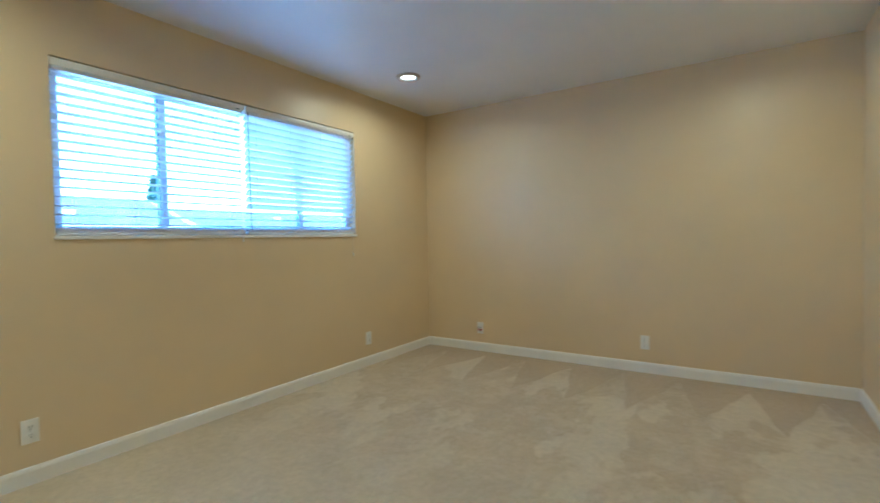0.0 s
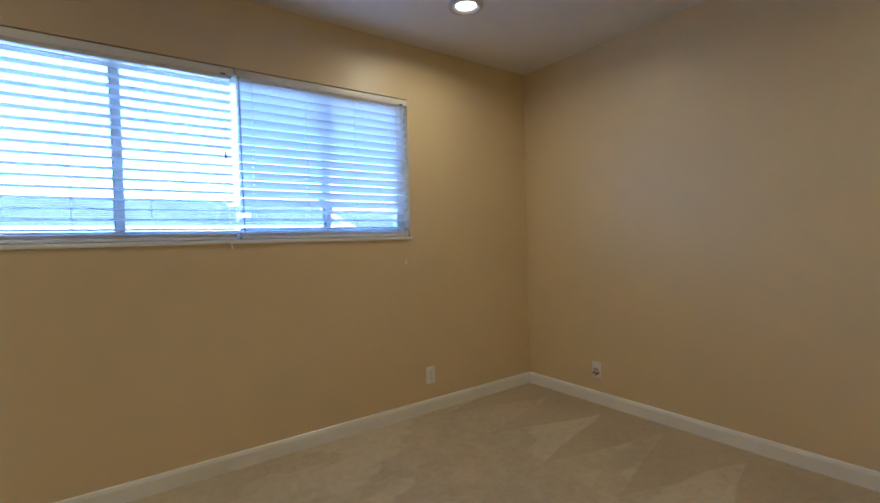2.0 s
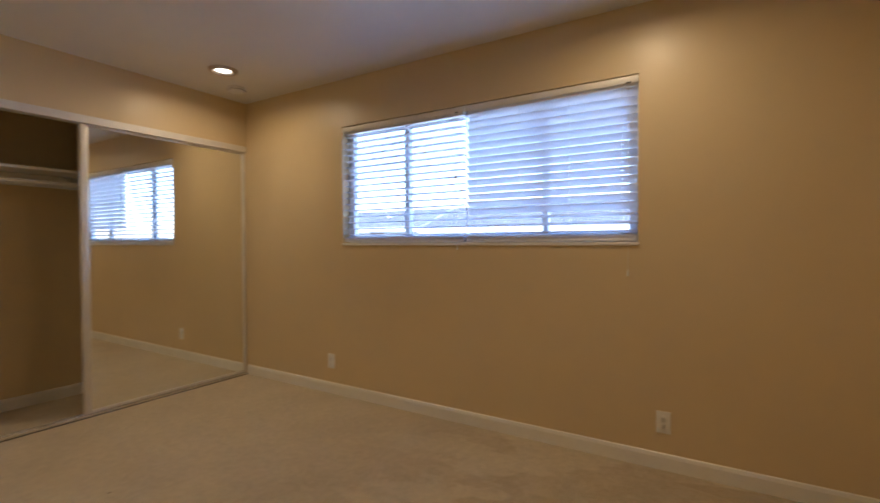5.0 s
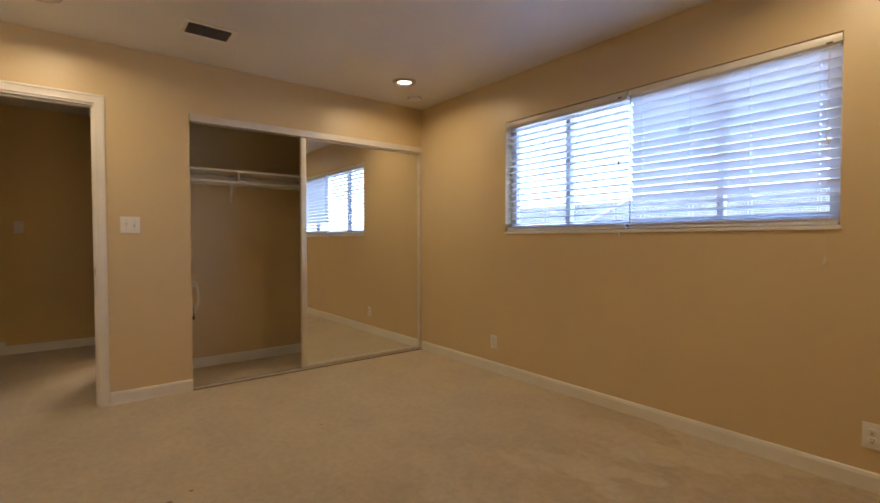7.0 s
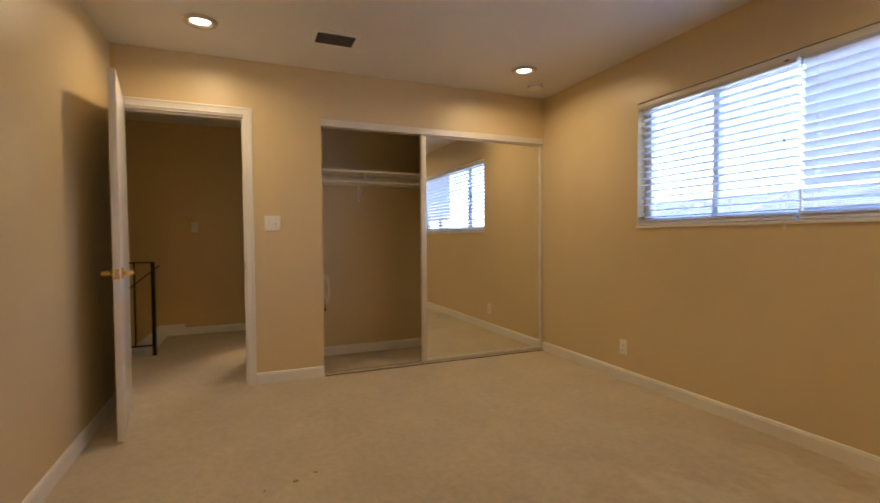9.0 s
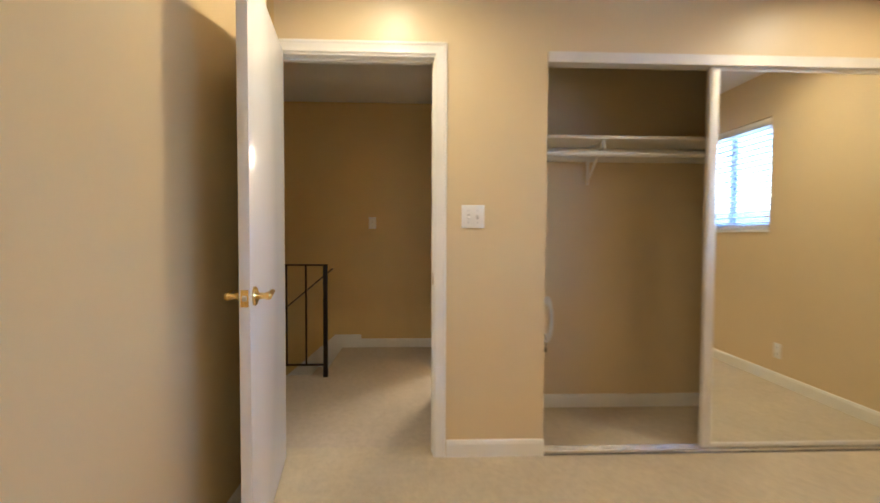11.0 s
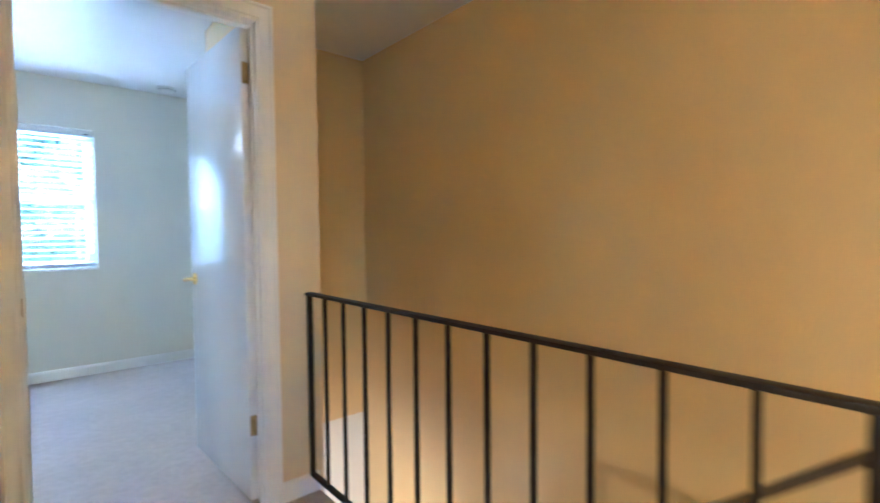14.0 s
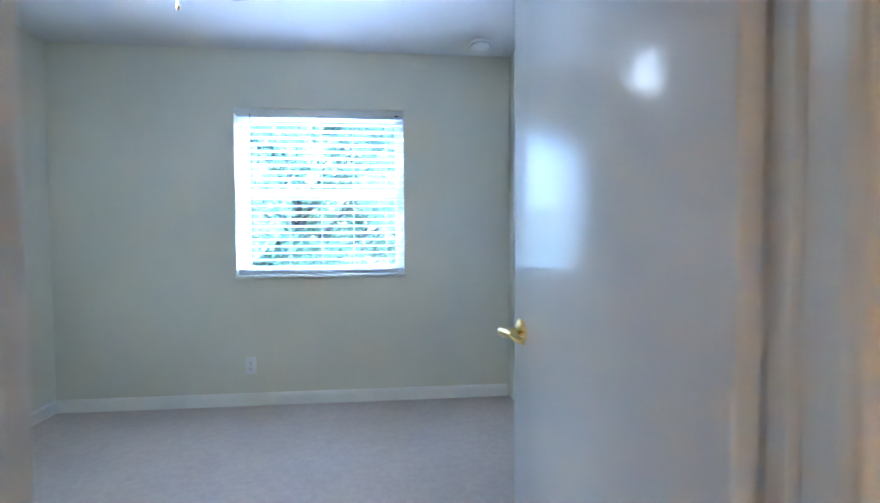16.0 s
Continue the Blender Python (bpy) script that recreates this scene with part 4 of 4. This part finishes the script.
for k in range(6):
    a0 = 187 + 60 * k
    ml = pose(0, 0, -0.225, 0, 0, a0)
    bm = bmesh.new()
    out = [(0.17, -0.045), (0.20, -0.056), (0.40, -0.066), (0.425, -0.058), (0.445, -0.03), (0.445, 0.03), (0.425, 0.058), (0.40, 0.066), (0.20, 0.056), (0.17, 0.045)]
    lo = [bm.verts.new((x, y, 0.10 * y - 0.003)) for x, y in out]
    hi = [bm.verts.new((x, y, 0.10 * y + 0.003)) for x, y in out]
    bm.faces.new(lo[::-1])
    bm.faces.new(hi)
    for i in range(len(out)):
        j = (i + 1) % len(out)
        bm.faces.new((lo[i], lo[j], hi[j], hi[i]))
    bl = part("blade", bm, BLADE, fan, "beige painted fan blade", smooth=False)
    bl.matrix_basis = ml
    bm = bmesh.new()
    box(bm, 0.09, 0.20, -0.012, 0.012, -0.012, -0.005, bevel=0.002)
    lathe(bm, [(0.030, -0.010), (0.042, -0.012), (0.046, -0.007), (0.046, -0.004), (0.030, -0.004)], (0.215, 0, 0), 24)
    lathe(bm, [(0.0, -0.010), (0.018, -0.012), (0.022, -0.004), (0.0, -0.004)], (0.215, 0, 0), 20)
    part("blade_iron", bm, VALANCE, bl)

bm = boxes((-1.67, -1.596, -8.158, -6.852, 1.985, 2.029), bevel=0.003)
solid("closet_head_track", bm, ALU, "pale head track over the second closet", "closet track", kind="structure")
for x, y0, y1 in ((-1.625, -8.15, -7.48), (-1.655, -7.53, -6.86)):
    cd = thing("sliding_closet_door", pose(x, (y0 + y1) / 2, 0.012), "plain pale sliding closet door", "closet door", "sliding closet doors")
    hw = (y1 - y0) / 2
    part("panel", boxes((-0.012, 0.008, -hw, hw, 0, 1.985), bevel=0.003), DOOR, cd)
    part("finger_pull", lathe(bmesh.new(), [(0.022, 0), (0.022, 0.002), (0.016, 0.001), (0, 0.0005)], seg=20), BRASS, cd).matrix_basis = pose(0.008, hw - 0.06, 0.92, 0, 90, 0)

# ---- added light low in the stairwell, out of view, fixture invented ----
dl = thing("unseen_stair_light", pose(-1.395, -5.55, -0.60), "unseen added light that brightens the lower stairwell walls", "wall light")
part("back_plate", boxes((-0.012, -0.0005, -0.06, 0.06, -0.05, 0.05), bevel=0.003), TRIM, dl)
part("hood", boxes((-0.10, -0.012, -0.05, 0.05, 0.03, 0.042), bevel=0.003), TRIM, dl)
part("lens", lathe(bmesh.new(), [(0, -0.03), (0.03, -0.028), (0.04, 0.0), (0.03, 0.025), (0, 0.028)], (-0.05, 0, 0), 20), LENS, dl)

# ---- outdoors ----
GZ = -2.85
bm = bmesh.new()
for r in ((-600, 600, -600, 600),):
    vs = [bm.verts.new((x, y, GZ)) for x, y in ((r[0], r[2]), (r[1], r[2]), (r[1], r[3]), (r[0], r[3]))]
    bm.faces.new(vs)
solid("ground", bm, GROUND, "unseen ground, made pale to bounce daylight indoors", "ground", kind="structure")


def gable_roof(bm, x0, x1, y0, y1, ze, zr, t=0.12):
    """Two thick slopes over a rectangle, ridge along x."""
    ym = (y0 + y1) / 2
    quads = [((x0, y0, ze), (x1, y0, ze), (x1, ym, zr), (x0, ym, zr)), ((x0, ym, zr), (x1, ym, zr), (x1, y1, ze), (x0, y1, ze))]
    for q in quads:
        lo = [bm.verts.new(Vector(p) - Vector((0, 0, t))) for p in q]
        hi = [bm.verts.new(p) for p in q]
        bm.faces.new(hi)
        bm.faces.new(lo[::-1])
        for i in range(4):
            bm.faces.new((lo[i], lo[(i + 1) % 4], hi[(i + 1) % 4], hi[i]))


def shingle_rows(x0, x1, y0, y1, ze, zr, rows):
    """Thin courses lying on the near slope."""
    bm = bmesh.new()
    ym = (y0 + y1) / 2
    for k in range(rows):
        f0, f1 = k / rows, (k + 1) / rows
        ya, yb = y0 + (ym - y0) * f0, y0 + (ym - y0) * f1
        za, zb = ze + (zr - ze) * f0, ze + (zr - ze) * f1
        v = [bm.verts.new(p) for p in ((x0, ya, za + 0.035), (x1, ya, za + 0.035), (x1, yb, zb + 0.012), (x0, yb, zb + 0.012), (x0, ya, za + 0.002), (x1, ya, za + 0.002))]
        bm.faces.new(v[:4])
        bm.faces.new((v[4], v[5], v[1], v[0]))
    return bm


def house_window(root, x, y, z, w, h, s=-1):
    f = part("window", boxes((x - w / 2 - 0.07, x + w / 2 + 0.07, min(y, y + s * 0.06), max(y, y + s * 0.06), z - h / 2 - 0.07, z + h / 2 + 0.07), bevel=0.01), VINYL, root, "white framed house window")
    for dx in (-w / 4, w / 4):
        part("pane", boxes((x + dx - w / 4 + 0.03, x + dx + w / 4 - 0.03, min(y + s * 0.07, y + s * 0.062), max(y + s * 0.07, y + s * 0.062), z - h / 2, z + h / 2)), DARKGLASS, f, smooth=False)


def house(x0, x1, y0, y1, ze, zr, windows, shuttered, vents, label):
    """A gabled block with its ridge along x; windows are (x, width) under the near eave."""
    root = thing("house", pose(0, 0, GZ), label, "house", "neighbouring houses")
    o = Vector((0, 0, -GZ))
    ym = (y0 + y1) / 2
    wall_y = y0 + 0.6

    def lift(bm):
        bmesh.ops.translate(bm, vec=o, verts=bm.verts)
        return bm

    bm = boxes((x0 + 0.35, x1 - 0.35, wall_y, y1 - 0.6, GZ, ze - 0.02))
    for xa, xb in ((x0 + 0.35, x0 + 0.6), (x1 - 0.6, x1 - 0.35)):
        tri = [(wall_y, ze - 0.02), (y1 - 0.6, ze - 0.02), (ym, zr - 0.2)]
        f = [bm.verts.new((xa, y, z)) for y, z in tri]
        g = [bm.verts.new((xb, y, z)) for y, z in tri]
        bm.faces.new(f)
        bm.faces.new(g[::-1])
        for i in range(3):
            bm.faces.new((f[i], f[(i + 1) % 3], g[(i + 1) % 3], g[i]))
    part("wall", lift(bm), STUCCO, root, smooth=False)
    bm = bmesh.new()
    gable_roof(bm, x0, x1, y0, y1, ze, zr)
    roof = part("roof", lift(bm), SHINGLE, root, "grey shingled gable roof", smooth=False)
    part("shingle_courses", lift(shingle_rows(x0, x1, y0, y1, ze, zr, 16)), SHINGLE, roof, smooth=False)
    part("fascia", lift(boxes((x0, x1, y0 - 0.03, y0 - 0.002, ze - 0.20, ze + 0.02))), FASCIA, root)
    for x in (x0 - 0.04, x1 + 0.002):
        for ya in (y0, y1):
            bm = bmesh.new()
            a, b = Vector((x, ya, ze + 0.05)), Vector((x, ym, zr + 0.05))
            v = [bm.verts.new(q) for q in (a, b, b - Vector((0, 0, 0.24)), a - Vector((0, 0, 0.24)))]
            w = [bm.verts.new(q.co + Vector((0.038, 0, 0))) for q in v]
            bm.faces.new(v)
            bm.faces.new(w[::-1])
            for i in range(4):
                bm.faces.new((v[i], v[(i + 1) % 4], w[(i + 1) % 4], w[i]))
            part("verge_board", lift(bm), FASCIA, root, smooth=False)
    for wx, ww in windows + shuttered:
        house_window(root, wx, wall_y, ze - 0.62 - GZ, ww, 0.8)
    for wx, ww in shuttered:
        for sx in (-1, 1):
            c = wx + sx * (ww / 2 + 0.19)
            part("shutter", lift(boxes((c - 0.11, c + 0.11, wall_y - 0.05, wall_y - 0.001, ze - 1.05, ze - 0.20), bevel=0.006)), GREY_TRIM, root, "dark grey shutter")
    for vx, vy in vents:
        zv = ze + (zr - ze) * (vy - y0) / (ym - y0)
        bm = boxes((vx - 0.11, vx + 0.11, vy - 0.12, vy + 0.12, zv - 0.04, zv + 0.12), bevel=0.02)
        part("roof_vent", lift(bm), FASCIA, roof)
    return root


house(-6.6, 8.5, 12.4, 18.4, 1.72, 2.74, [(-7.35, 0.5), (-5.42, 0.95), (-1.0, 0.6), (1.77, 0.5), (3.78, 0.75), (6.6, 0.9)], [(-3.10, 0.5)],
      [(5.35, 14.70), (5.61, 14.73), (5.34, 13.37), (5.55, 13.38), (-1.6, 14.4)], "long white stucco house with a grey shingled gable roof")
house(-17.0, -7.4, 15.6, 22.4, 1.95, 3.05, [(-14.5, 1.0), (-11.8, 1.0), (-9.2, 1.0)], [], [(-12.0, 17.5)], "white stucco house with a grey roof set further back")
house(9.6, 27.0, 13.6, 19.4, 1.65, 2.55, [(12.0, 1.0), (15.0, 0.9), (18.5, 1.0), (22.0, 1.0)], [], [(14.0, 15.2)], "white stucco house with a low grey roof")



def leaf_cloud(clumps, count, size, seed, flat=0.7):
    """Many small pointed leaves scattered through clumps, as one mesh."""
    rnd = np.random.RandomState(seed)
    c = np.array(clumps)
    idx = rnd.randint(0, len(c), count)
    dirs = rnd.normal(size=(count, 3))
    dirs /= np.linalg.norm(dirs, axis=1)[:, None]
    r = rnd.uniform(0.25, 1.0, count) ** 0.5
    pos = c[idx, :3] + dirs * (r * c[idx, 3])[:, None] * np.array([1, 1, flat])
    u = rnd.normal(size=(count, 3))
    u /= np.linalg.norm(u, axis=1)[:, None]
    w = np.cross(u, rnd.normal(size=(count, 3)))
    w /= np.linalg.norm(w, axis=1)[:, None]
    s = size * rnd.uniform(0.6, 1.4, count)[:, None]
    verts = np.stack([pos - u * s, pos + w * s * 0.42, pos + u * s, pos - w * s * 0.42], 1).reshape(-1, 3)
    me = bpy.data.meshes.new("crown")
    me.from_pydata(verts.tolist(), [], np.arange(count * 4).reshape(-1, 4).tolist())
    return me


def broad_tree(x, y, height, spread, count, seed, label):
    rnd = random.Random(seed)
    root = thing("tree", pose(x, y, GZ), label, "tree", "garden trees")
    bm = bmesh.new()
    tube(bm, [(0, 0, 0), (0.05, 0.03, height * 0.2), (-0.04, 0.06, height * 0.42), (0.05, 0, height * 0.8)], [0.14, 0.10, 0.07, 0.02], 12)
    part("trunk", bm, BARK, root)
    clumps = []
    for k in range(26):
        a, e = rnd.uniform(0, 2 * math.pi), rnd.uniform(0.0, 1.0)
        rr = spread * rnd.uniform(0.25, 1.0) * math.sqrt(1 - (e - 0.45) ** 2)
        tip = Vector((rr * math.cos(a), rr * math.sin(a), height * (0.30 + 0.68 * e)))
        st = Vector((0, 0, height * (0.22 + 0.4 * e)))
        bm = bmesh.new()
        tube(bm, [st, st.lerp(tip, 0.5) + Vector((0, 0, -0.1)), tip], [0.03, 0.018, 0.007], 7)
        part("limb", bm, BARK, root)
        clumps.append((*tip, spread * rnd.uniform(0.22, 0.42)))
    me = leaf_cloud(clumps, count, 0.075, seed)
    me.materials.append(LEAF)
    crown = new("crown", me)
    crown.parent = root
    tagged(crown, "loose crown of small green leaves")


broad_tree(0.9, -13.4, 7.6, 3.2, 34000, 11, "leafy green tree outside the second bedroom window")
broad_tree(2.9, -14.2, 8.4, 3.0, 26000, 12, "leafy green tree outside the second bedroom window")
broad_tree(-1.2, -15.2, 9.2, 3.6, 36000, 13, "leafy green tree outside the second bedroom window")

con = thing("conifer", pose(11.4, 21.0, GZ), "dark pointed conifer behind the houses", "tree")
part("trunk", tube(bmesh.new(), [(0, 0, 0), (0, 0, 7.5)], [0.16, 0.02], 10), BARK, con)
me = leaf_cloud([(0.22 * math.cos(k * 2.4) * (1 - k / 40), 0.22 * math.sin(k * 2.4) * (1 - k / 40), 1.0 + 0.16 * k, 0.06 + 1.5 * (1 - k / 40)) for k in range(40)], 11000, 0.09, 5, 0.25)
me.materials.append(NEEDLE)
ob = new("crown", me)
ob.parent = con
